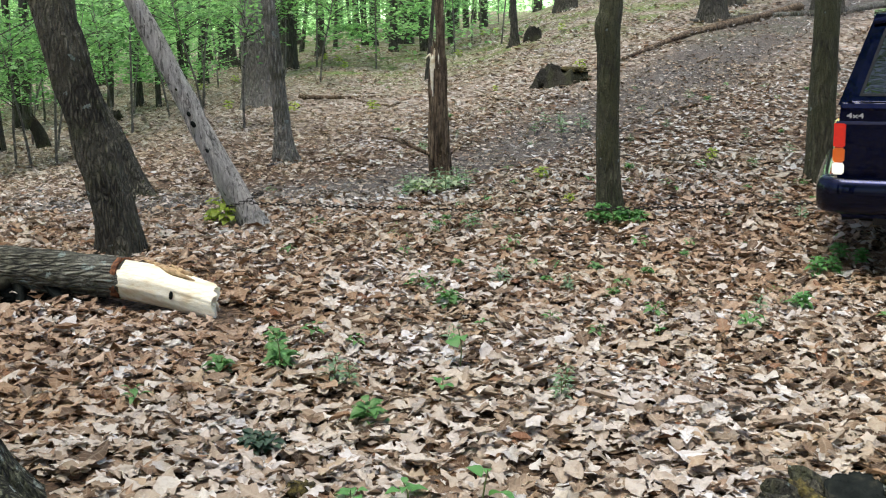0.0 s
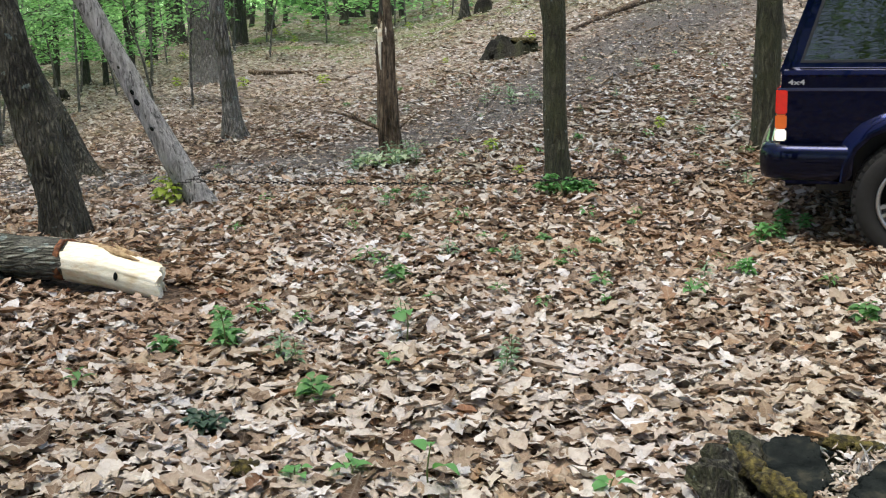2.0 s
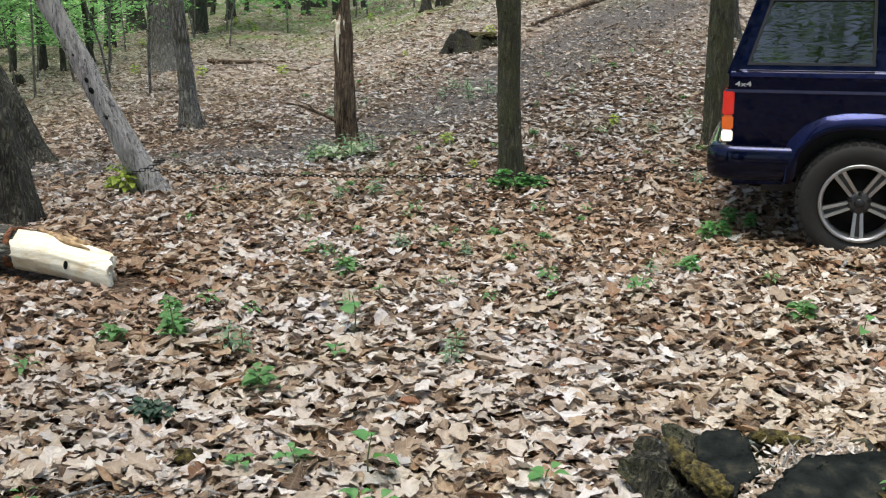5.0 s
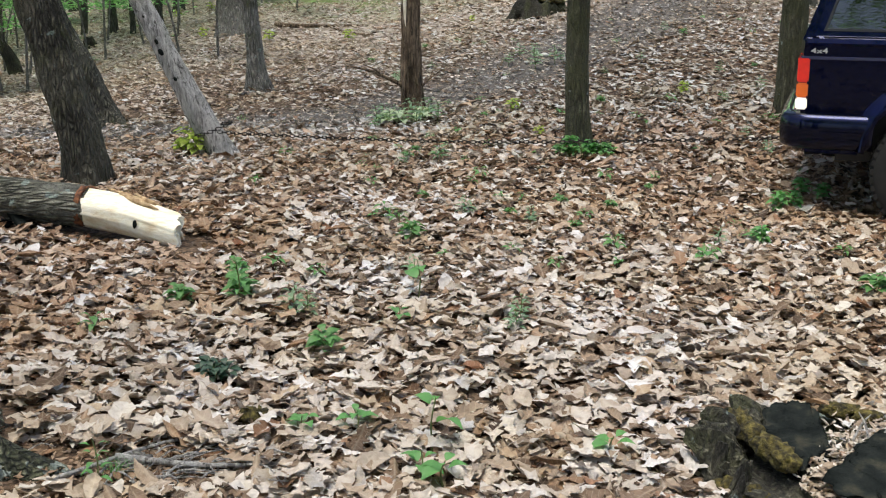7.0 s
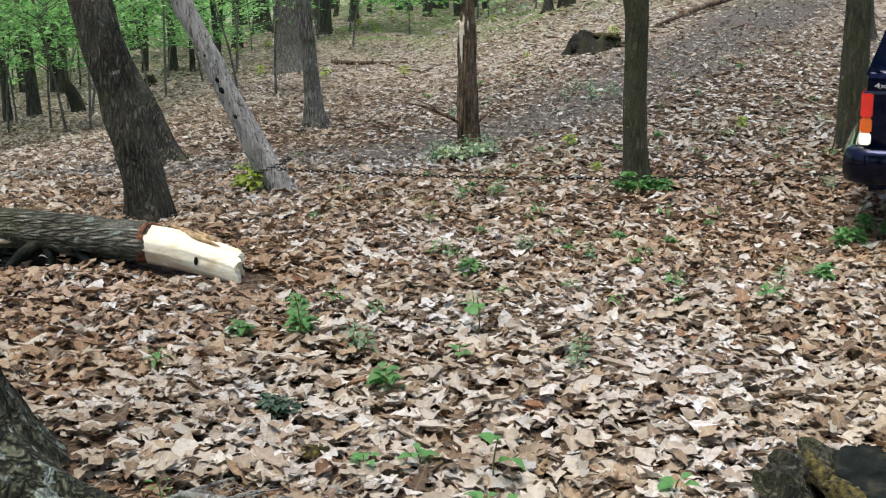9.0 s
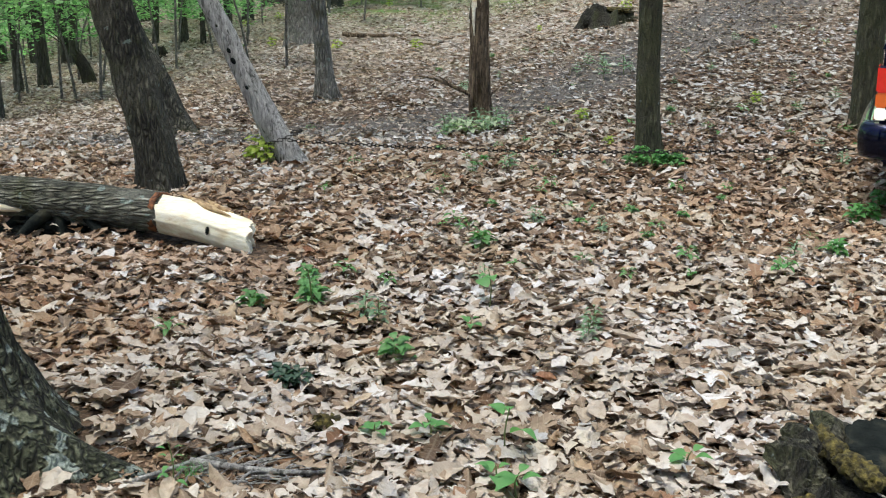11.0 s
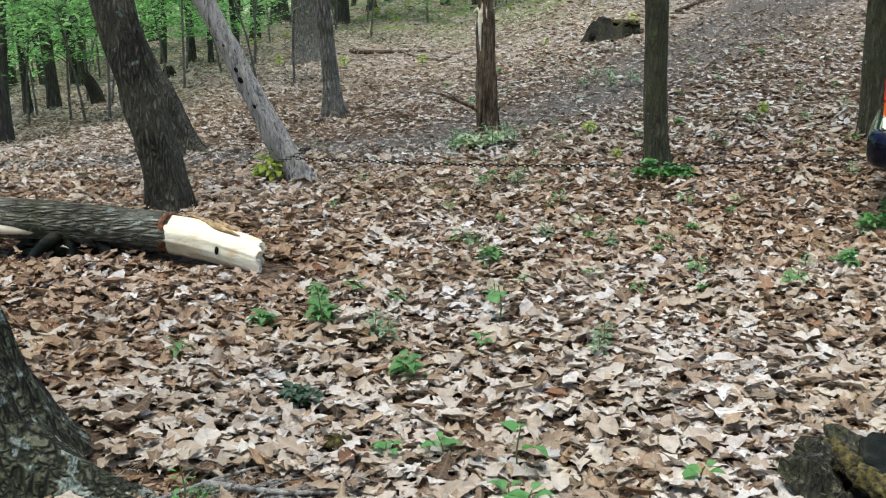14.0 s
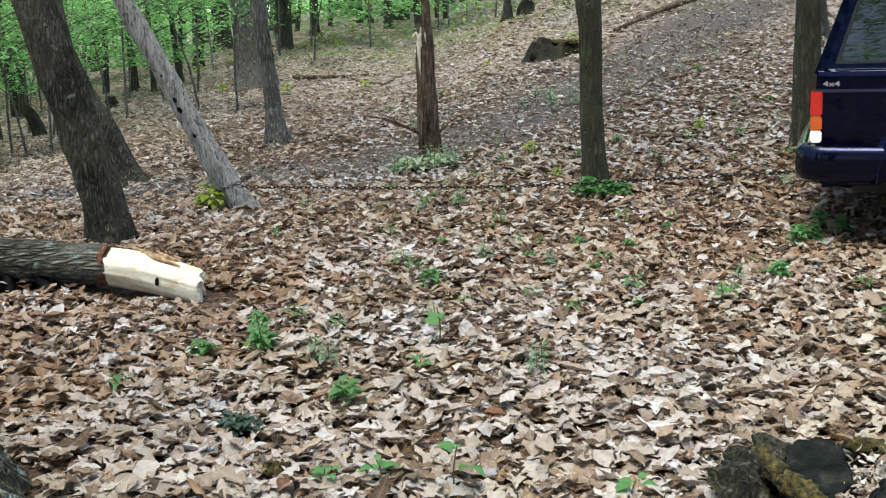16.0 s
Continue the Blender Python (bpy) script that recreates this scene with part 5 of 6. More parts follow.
    for a, b in (((-0.02, 0.02), (0.06, 0.1)), ((0.02, -0.02), (0.03, 0.12)), ((0.05, 0.0), (0.13, 0.06))):
        tube_part("twig", [(*a, 0.16, 0.004), ((a[0] + b[0]) / 2, (a[1] + b[1]) / 2, 0.2, 0.0035), (*b, 0.21, 0.002)], DEAD_GREY, t, step=0.02, segs=5)


rotten_stump()


# ---- far stumps, boughs and stones ----
def mound():
    x, y = 1.66, 16.0
    t = root_at("old_stump", pose(x, y, ground_z(x, y) - 0.03), "dark mossy rotted stump on the slope", "stump")
    tube_part("body", [(0, 0, -0.04, 0.36), (0, 0, 0.06, 0.32), (0.02, 0, 0.14, 0.3), (0.03, 0, 0.19, 0.27)], MOUND_WOOD, t, step=0.03, segs=48, rough=0.45, ridges=0.05, seed=6.0, ragged=0.12, roots=4, flare=0.16)
    blob("moss", (0.08, -0.02, 0.2), (0.24, 0.2, 0.045), MOSS, t, 7.7, "dull green moss on the rotted top", 0.5, 4, 6)
    for k, (dx, dz, s) in enumerate(((-0.26, 0.04, 0.09), (0.28, 0.06, 0.1))):
        blob("lump", (dx, -0.1, dz), (s, s, s), MOUND_WOOD, t, 5.0 + k, "", 0.6, 3, 6)


mound()
t = root_at("small_stump", pose(-5.4, 18.9, ground_z(-5.4, 18.9) - 0.03), "small black rotted stump in the wood", "stump")
blob("body", (0, 0, 0.07), (0.1, 0.1, 0.13), MOUND_WOOD, t, 4.4, "", 0.5, 3, 5)
t = root_at("small_stump", pose(-5.9, 16.73, ground_z(-5.9, 16.73) - 0.05), "short leaning rotten stump among saplings", "stump")
tube_part("body", [(0.05, 0, 0, 0.12), (0.0, 0, 0.2, 0.1), (-0.12, 0, 0.45, 0.07)], MOUND_WOOD, t, step=0.05, segs=16, rough=0.3, ridges=0.02, ragged=0.2)
t = root_at("small_stump", pose(1.75, 22.4, ground_z(1.75, 22.4) - 0.03), "small dark stump beside a thin tree", "stump")
tube_part("body", [(0, 0, 0, 0.2), (0.0, 0, 0.14, 0.17), (0.03, 0, 0.26, 0.14)], MOUND_WOOD, t, step=0.04, segs=20, rough=0.3, ridges=0.02, ragged=0.15)


def lying(name, label, pts, r, mat, seed=0.0, lift=0.6):
    """A bough lying on the ground along the given points."""
    t = root_at(name, Matrix(), label, name.replace("_", " "))
    n = len(pts)
    keys = [(x, y, ground_z(x, y) + r * lift, r * (1 - 0.7 * i / max(1, n - 1))) for i, (x, y) in enumerate(pts)]
    tube_part("wood", keys, mat, t, step=max(0.05, r), segs=10, rough=0.25, seed=seed)


lying("fallen_bough", "long brown fallen bough lying up the slope", [(6.6, 21.6), (5.0, 19.8), (3.9, 18.7), (3.2, 17.9), (2.65, 17.1)], 0.08, SNAG_BARK, 1)
lying("fallen_bough", "thick weathered bough lying across the slope", [(8.5, 22.2), (7.0, 21.0), (5.6, 20.6), (4.3, 20.3)], 0.09, BARK_OAK, 2)
lying("fallen_branch", "thin grey branch on the leaves", [(-2.3, 18.3), (-1.5, 18.1), (-0.9, 18.2)], 0.04, SNAG_BARK, 3)
lying("fallen_branch", "thin branch lying across the leaves", [(-0.7, 16.9), (-1.1, 17.4), (-1.4, 18.0)], 0.03, SNAG_BARK, 4)
lying("fallen_branch", "short dark stick on the leaves", [(-1.0, 11.9), (-0.75, 12.0), (-0.5, 12.05)], 0.025, SNAG_BARK, 5)
lying("fallen_branch", "short twig at the foot of a tree", [(-1.62, 12.45), (-1.85, 12.2), (-2.0, 12.0)], 0.022, DEAD_GREY, 6)
lying("fallen_branch", "grey stick half buried in leaves", [(-0.85, 3.2), (-0.55, 3.12), (-0.3, 3.16)], 0.012, DEAD_GREY, 7, 2.5)
lying("fallen_branch", "thin grey stick among the leaves", [(-1.0, 3.05), (-0.72, 3.3), (-0.5, 3.36)], 0.008, DEAD_GREY, 8, 4)
lying("fallen_branch", "thin pale curved twig beside the wheel", [(2.82, 5.95), (2.72, 5.78), (2.78, 5.6), (2.9, 5.5)], 0.012, DEAD_GREY, 9, 4)
lying("fallen_branch", "dark stick on the leaves under the vehicle", [(2.3, 6.9), (2.0, 6.95), (1.6, 6.9)], 0.016, SNAG_BARK, 10, 2.5)
for i in range(40):
    y = 9 + 11 * rng.random()
    x = rng.uniform(-0.35, 0.35) * y
    a, l = rng.uniform(0, 3.14), rng.uniform(0.2, 0.7)
    lying("fallen_branch", "thin brown twig on the leaf litter", [(x, y), (x + 0.5 * l * math.cos(a), y + 0.5 * l * math.sin(a) + 0.03), (x + l * math.cos(a), y + l * math.sin(a))], rng.uniform(0.006, 0.015), SNAG_BARK, i, 3)
for i, (x, y, s) in enumerate(((1.41, 12.85, 0.05), (1.2, 12.6, 0.03), (0.55, 13.4, 0.03), (2.0, 13.1, 0.03))):
    st = root_at("stone", pose(x, y, ground_z(x, y) + 0.02), "pale grey stone lying on the trail", "stone")
    blob("body", (0, 0, 0), (s, s * 0.8, s * 0.55), STONE, st, i, "", 0.3, 2)


# ---- bare soil with fine twigs and grass beside the old oak's root ----
def fine_twigs():
    g = np.random.default_rng(41)
    verts, faces = [], []
    for k in range(70):
        x, y, a, l = -0.66 + g.normal(0, 0.17), 3.13 + g.normal(0, 0.075), g.normal(0.2, 0.7), g.uniform(0.05, 0.26)
        z, r = ground_z(x, y) + g.uniform(0.004, 0.03), g.uniform(0.0012, 0.004)
        dx, dy = l * math.cos(a), l * math.sin(a)
        v, f = tube([(x, y, z, r), (x + dx * 0.5, y + dy * 0.5 + g.normal(0, 0.012), z + g.uniform(0, 0.02), r * 0.9), (x + dx, y + dy, z + g.uniform(-0.005, 0.012), r * 0.5)], step=0.05, segs=5, seed=k)
        faces += [tuple(i + len(verts) for i in q) for q in f]
        verts += v
    tagged(new("fine_twigs", mesh_from("fine_twigs", verts, faces, DEAD_GREY)), "thin grey twigs scattered over bare soil", "twigs", kind="stuff")


fine_twigs()


def grass_tuft(x, y, seed):
    g = np.random.default_rng(seed)
    t = root_at("grass_tuft", pose(x, y, ground_z(x, y)), "small tuft of fresh green grass beside a root", "grass")
    v, f = [], []
    for k in range(46):
        a, l, bx, by = g.uniform(0, 6.283), g.uniform(0.04, 0.1), g.normal(0, 0.018), g.normal(0, 0.014)
        c, s = math.cos(a), math.sin(a)
        w, b = 0.0016, len(v)
        for u in (0, 0.5, 1):
            o, h = 0.6 * l * u * u, l * (u - 0.35 * u * u)
            v += [(bx + c * o - s * w * (1.05 - u), by + s * o + c * w * (1.05 - u), h), (bx + c * o + s * w * (1.05 - u), by + s * o - c * w * (1.05 - u), h)]
        f += [(b, b + 1, b + 3, b + 2), (b + 2, b + 3, b + 5, b + 4)]
    link_mesh("tuft", mesh_from("tuft", v, f, HERB_BRIGHT), t)


grass_tuft(-0.83, 3.13, 5)
t = root_at("stone", pose(-0.79, 3.2, ground_z(-0.79, 3.2) + 0.01), "grey lichen-covered stone beside the oak's root", "stone")
blob("body", (0, 0, 0), (0.06, 0.045, 0.028), BARK_GREY, t, 9.0, "", 0.35, 3)


t = root_at("moss_clump", pose(-0.47, 3.5, ground_z(-0.47, 3.5) + 0.03), "dark olive moss clump between dry leaves", "moss")
blob("body", (0, 0, 0), (0.055, 0.045, 0.04), MOSS, t, 2.2, "", 0.5, 3, 7)


# ---- herbs and seedlings ----
def herb_leaf_mesh(kind, mat):
    """One leaf, root at the origin, pointing along x, one metre long."""
    s = np.linspace(0, 1, 7)
    wid = {"ovate": 0.34 * np.sin(np.pi * s ** 0.8), "lance": 0.2 * np.sin(np.pi * s ** 0.85), "round": 0.45 * np.sin(np.pi * s) ** 0.7}[kind]
    wid[0], wid[-1] = 0.02, 0.01
    v = []
    for a, w in zip(s, wid):
        z = 0.14 * math.sin(math.pi * a) - 0.18 * a * a
        v += [(a, -w, z + w * 0.25), (a, 0, z), (a, w, z + w * 0.25)]
    f = [q for i in range(6) for q in ((i * 3, i * 3 + 1, i * 3 + 4, i * 3 + 3), (i * 3 + 1, i * 3 + 2, i * 3 + 5, i * 3 + 4))]
    return mesh_from("leaf", v, f, mat)


def herb(label, category, mats, layout, kind, seed, tall):
    """A small plant: a stem and its leaves. layout: rows of (height, leaves, length)."""
    g = np.random.default_rng(seed)
    t = root_at("seedling", Matrix(), label, category, "herbs on the forest floor")
    tube_part("stem", [(0, 0, -0.02, 0.0035), (0.01, 0, tall * 0.5, 0.003), (0.0, 0.01, tall, 0.002)], STEM, t, step=0.04, segs=5)
    me = herb_leaf_mesh(kind, mats)
    for h, n, l in layout:
        a0 = g.uniform(0, 6.28)
        for k in range(n):
            a = a0 + 6.283 * k / n + g.normal(0, 0.2)
            s = l * g.uniform(0.8, 1.2)
            ob = link_mesh("leaf", me, t)
            ob.matrix_local = Matrix.Translation((0.015 * math.cos(a), 0.015 * math.sin(a), h)) @ Euler((g.normal(0, 0.15), -g.uniform(-0.1, 0.45), a)).to_matrix().to_4x4() @ Matrix.Diagonal((s, s, s, 1))
    return t


HERBS = {
    "bush": herb("bushy dark green herb among dry leaves", "herb", HERB, [(0.03, 6, 0.065), (0.05, 6, 0.065), (0.07, 6, 0.055), (0.09, 4, 0.04)], "ovate", 1, 0.09),
    "pair": herb("seedling with two broad bright green leaves", "seedling", HERB_BRIGHT, [(0.09, 1, 0.09), (0.14, 1, 0.09), (0.15, 1, 0.04)], "ovate", 2, 0.17),
    "trio": herb("low seedling with three pointed bright green leaves", "seedling", HERB_BRIGHT, [(0.05, 3, 0.062), (0.07, 2, 0.04)], "ovate", 3, 0.08),
    "pale": herb("pale blue-green soft-leaved herb in the litter", "herb", HERB_PALE, [(0.04, 4, 0.07), (0.08, 5, 0.07), (0.12, 4, 0.06), (0.16, 3, 0.04)], "lance", 4, 0.17),
    "small": herb("small thin green seedling in the litter", "seedling", HERB, [(0.05, 4, 0.06), (0.08, 3, 0.05)], "lance", 5, 0.08),
    "creeper": herb("lush green creeper with long drooping leaflets", "herb", HERB_BRIGHT, [(0.05, 7, 0.09), (0.09, 7, 0.095), (0.13, 7, 0.09), (0.17, 6, 0.07)], "ovate", 6, 0.2),
    "yellow": herb("yellow-green leafy shoot growing from litter", "shoot", HERB_YELLOW, [(0.05, 4, 0.1), (0.1, 5, 0.11), (0.15, 5, 0.1), (0.19, 3, 0.07)], "ovate", 7, 0.2),
    "light": herb("pale whitish-green broad-leaved herb at a snag's foot", "herb", HERB_LIGHT, [(0.03, 5, 0.12), (0.07, 4, 0.11), (0.11, 3, 0.08)], "ovate", 10, 0.14),
    "dark": herb("dark blue-green seedling flat among pale leaves", "seedling", HERB_DARK, [(0.03, 5, 0.06), (0.05, 5, 0.06), (0.07, 4, 0.045)], "ovate", 9, 0.07),
    "fern": herb("small bright green fern sprig", "fern", HERB_BRIGHT, [(0.04, 2, 0.05), (0.07, 2, 0.05), (0.1, 2, 0.045), (0.13, 2, 0.035), (0.16, 2, 0.03)], "lance", 8, 0.18),
}
PLACES = {
    "bush": [(-0.29, 4.16), (-0.75, 4.95), (-0.79, 5.15), (1.19, 8.15), (1.37, 8.17), (1.31, 8.28), (1.08, 8.2), (-0.97, 4.73), (-0.7, 4.72), (-0.73, 4.84), (0.03, 5.84), (2.18, 4.95)],
    "pair": [(0.07, 4.86), (0.13, 3.35), (2.3, 4.54)],
    "trio": [(1.15, 8.2), (1.3, 8.12), (1.45, 8.2), (1.22, 8.1), (1.4, 8.05), (-0.29, 3.39), (-0.12, 3.43), (0.09, 3.12), (0.16, 3.08), (0.69, 3.22), (-0.01, 4.5), (1.47, 5.34)],
    "pale": [(-0.4, 4.55), (-0.46, 4.6), (0.47, 4.38), (0.5, 4.5), (1.3, 12.7), (1.15, 12.9), (1.5, 12.5), (1.0, 12.6), (-0.28, 10.19), (0.01, 9.95), (0.12, 10.2), (-0.12, 10.05), (-0.2, 10.3), (0.2, 10.05), (-0.05, 10.35), (-0.35, 10.05), (1.27, 12.3), (0.33, 6.35), (0.2, 8.0)],
    "small": [(-0.62, 5.23), (-0.4, 5.06), (-1.25, 4.39), (-0.13, 6.25), (-0.05, 6.1), (1.0, 6.21), (1.08, 5.6), (0.74, 5.29), (1.51, 5.39), (0.47, 7.43), (0.18, 8.04),
              (-0.93, 8.3), (-1.01, 7.27), (-0.25, 7.13), (1.28, 7.29), (-0.02, 8.05), (1.59, 7.22), (1.85, 5.75), (2.27, 5.63), (1.07, 5.6), (0.9, 10.28), (-1.59, 10.39), (2.25, 9.94), (-0.35, 9.9), (2.9, 9.2)],
    "creeper": [(2.45, 6.9), (2.2, 6.54), (2.32, 6.62), (2.55, 6.8), (1.87, 5.76), (1.16, 8.22), (1.3, 8.16), (1.42, 8.2)],
    "yellow": [(-1.62, 8.4), (-1.7, 8.5), (-1.75, 8.42), (1.01, 9.02), (0.87, 10.1), (2.43, 10.29), (0.74, 16.5)],
    "fern": [(1.74, 3.02), (1.68, 2.95), (-0.86, 3.02), (-0.7, 4.66)],
    "light": [(-0.1, 9.97), (-0.22, 10.08), (0.06, 10.1)],
    "dark": [(-0.67, 3.87), (-0.63, 3.9), (-0.7, 3.92)],
}
g = np.random.default_rng(12)
for kind, where in PLACES.items():
    for i, (x, y) in enumerate(where):
        m = pose(x, y, ground_z(x, y) + 0.02, 0, 0, g.uniform(0, 360))
        t = HERBS[kind] if i == 0 else copy_thing(HERBS[kind], m)
        t.matrix_world = m
        s = g.uniform(0.75, 1.1) * (0.6 if kind == "yellow" and i > 1 else 1.05 if kind == "pale" and y > 9 else 0.7 if kind == "creeper" and y > 8 else 0.62 if kind == "creeper" else 0.8 if kind == "pale" else 1)
        t.scale = (s, s, s)
for i in range(88):
    y = g.uniform(5.2, 15)
    x = g.uniform(-0.05, 0.36) * y
    m = pose(x, y, ground_z(x, y) + 0.015, 0, 0, g.uniform(0, 360))
    t = copy_thing(HERBS[("small", "pale", "small", "trio", "bush")[i % 5]], m)
    s = g.uniform(0.5, 0.8)
    t.scale = (s, s, s)
for i in range(70):
    y = g.uniform(16, 32)
    x = g.uniform(-0.3, 0.12) * y
    copy_thing(HERBS[("small", "small", "yellow", "trio")[i % 4]], pose(x, y, ground_z(x, y), 0, 0, g.uniform(0, 360)))


# ---- the vehicle ----
def side_y(z):
    """Half width of the body at a height."""
    return 0.80 - 0.13 * max(0.0, z - 1.0) / 0.6


def side_panel(bm, outline, sign, thick=0.04, out=0.0):
    """A plate on the vehicle's side from an outline of (x, z)."""
    ring = [bm.verts.new((x, sign * (side_y(z) + out), z)) for x, z in outline]
    f = bm.faces.new(ring)
    for v in bmesh.ops.extrude_face_region(bm, geom=[f])["geom"]:
        if isinstance(v, bmesh.types.BMVert):
            v.co.y -= sign * thick
    return bm


def soften(bm, width, angle=0.5, segments=2):
    edges = [e for e in bm.edges if len(e.link_faces) == 2 and e.calc_face_angle(0) > angle]
    bmesh.ops.bevel(bm, geom=edges, offset=width, segments=segments, affect="EDGES", clamp_overlap=True)
    return bm


def arch(cx, r, z0, n=14, squash=1.0):
    """The flattened outline of a wheel arch, from back to front."""
    pts = []
    for k in range(n + 1):
        th = math.pi * (1 - k / n)
        c, s = math.cos(th), math.sin(th)
        q = 1 / max(abs(c) ** 2.6 + abs(s) ** 2.6, 1e-6) ** (1 / 2.6)
        pts.append((cx + r * c * q, 0.36 + (r * 1.06 * s * q) if s > 1e-3 else z0))
    return pts


def wheel(parent, x, y, sign):
    tyre_prof = [(0.222, -0.08), (0.227, -0.1), (0.27, -0.115), (0.32, -0.118), (0.345, -0.1), (0.358, -0.075), (0.362, 0.0), (0.358, 0.075), (0.345, 0.1), (0.32, 0.118), (0.27, 0.115), (0.227, 0.1), (0.222, 0.08)]
    hub = new("wheel")
    hub.parent = parent
    hub.matrix_local = pose(x, y, 0.36, 0, 0, 0 if sign < 0 else 180)

    def lathe(name, prof, mat, label="", segs=56, close=False):
        v, f = [], []
        for j in range(segs):
            th = 2 * math.pi * j / segs
            v += [(r * math.cos(th), d, r * math.sin(th)) for r, d in prof]
        n = len(prof)
        for j in range(segs):
            k = (j + 1) % segs
            for i in range(n if close else n - 1):
                i2 = (i + 1) % n
                f.append((j * n + i, k * n + i, k * n + i2, j * n + i2))
        return link_mesh(name, mesh_from(name, v, f, mat), hub, label)

    lathe("tyre", tyre_prof, RUBBER, "worn black tyre with chunky tread", close=True)
    bm = bmesh.new()
    for k in range(44):
        th = 2 * math.pi * k / 44
        for d in (-0.085, 0.0, 0.085):
            m = Matrix.Rotation(th + (0.07 if d == 0 else 0), 4, "Y") @ Matrix.Translation((0.358 - 0.01 * (d != 0), d * 0.92, 0)) @ Matrix.Diagonal((0.02, 0.055, 0.032, 1))
            bmesh.ops.create_cube(bm, size=1.0, matrix=m)
    part("tread", bm, RUBBER, hub)
    # on the outer face d is negative
    lathe("rim", [(0.21, 0.09), (0.215, -0.06), (0.226, -0.092), (0.232, -0.108), (0.225, -0.115), (0.21, -0.108), (0.206, -0.09), (0.2, -0.02)], ALLOY, "cast alloy rim")
    lathe("brake_drum", [(0.0, 0.0), (0.13, 0.0), (0.14, 0.05), (0.22, 0.06)], DARK_STEEL)
    for k in range(5):
        th = 2 * math.pi * k / 5 + 0.32
        bm = bmesh.new()
        for s in (-1, 1):
            prof = [(0.05, 0.017 * s - 0.009, -0.075), (0.05, 0.017 * s + 0.009, -0.075), (0.216, 0.026 * s + 0.011, -0.1), (0.216, 0.026 * s - 0.011, -0.1)]
            ring = [bm.verts.new((r, d, w)) for r, w, d in prof]
            fc = bm.faces.new(ring)
            for v in bmesh.ops.extrude_face_region(bm, geom=[fc])["geom"]:
                if isinstance(v, bmesh.types.BMVert):
                    v.co.y += 0.04
        soften(bm, 0.004)
        bmesh.ops.rotate(bm, verts=bm.verts, cent=(0, 0, 0), matrix=Matrix.Rotation(th, 3, "Y"))
        part("spoke", bm, ALLOY, hub)
        bm = bmesh.new()
        box(bm, 0.04, 0.21, -0.06, -0.045, -0.018, 0.018)
        bmesh.ops.rotate(bm, verts=bm.verts, cent=(0, 0, 0), matrix=Matrix.Rotation(th, 3, "Y"))
        part("spoke_web", bm, WEB, hub, "recessed web of the spoke, darkened for the shade in it")
    lathe("hub_plate", [(0.0, -0.083), (0.05, -0.083), (0.066, -0.074), (0.068, -0.04)], WEB, segs=30)
    lathe("centre_cap", [(0.0, -0.098), (0.022, -0.096), (0.03, -0.086), (0.031, -0.07)], BLACK_PLASTIC, segs=24)
    for k in range(5):
        th = 2 * math.pi * k / 5 + 0.32 + math.pi / 5
        bm = bmesh.new()
        bmesh.ops.create_cone(bm, segments=8, radius1=0.011, radius2=0.009, depth=0.02, cap_ends=True, matrix=Matrix.Translation((0.054 * math.cos(th), -0.084, -0.054 * math.sin(th))) @ Matrix.Rotation(math.pi / 2, 4, "X"))
        part("wheel_nut", bm, DARK_STEEL, hub)


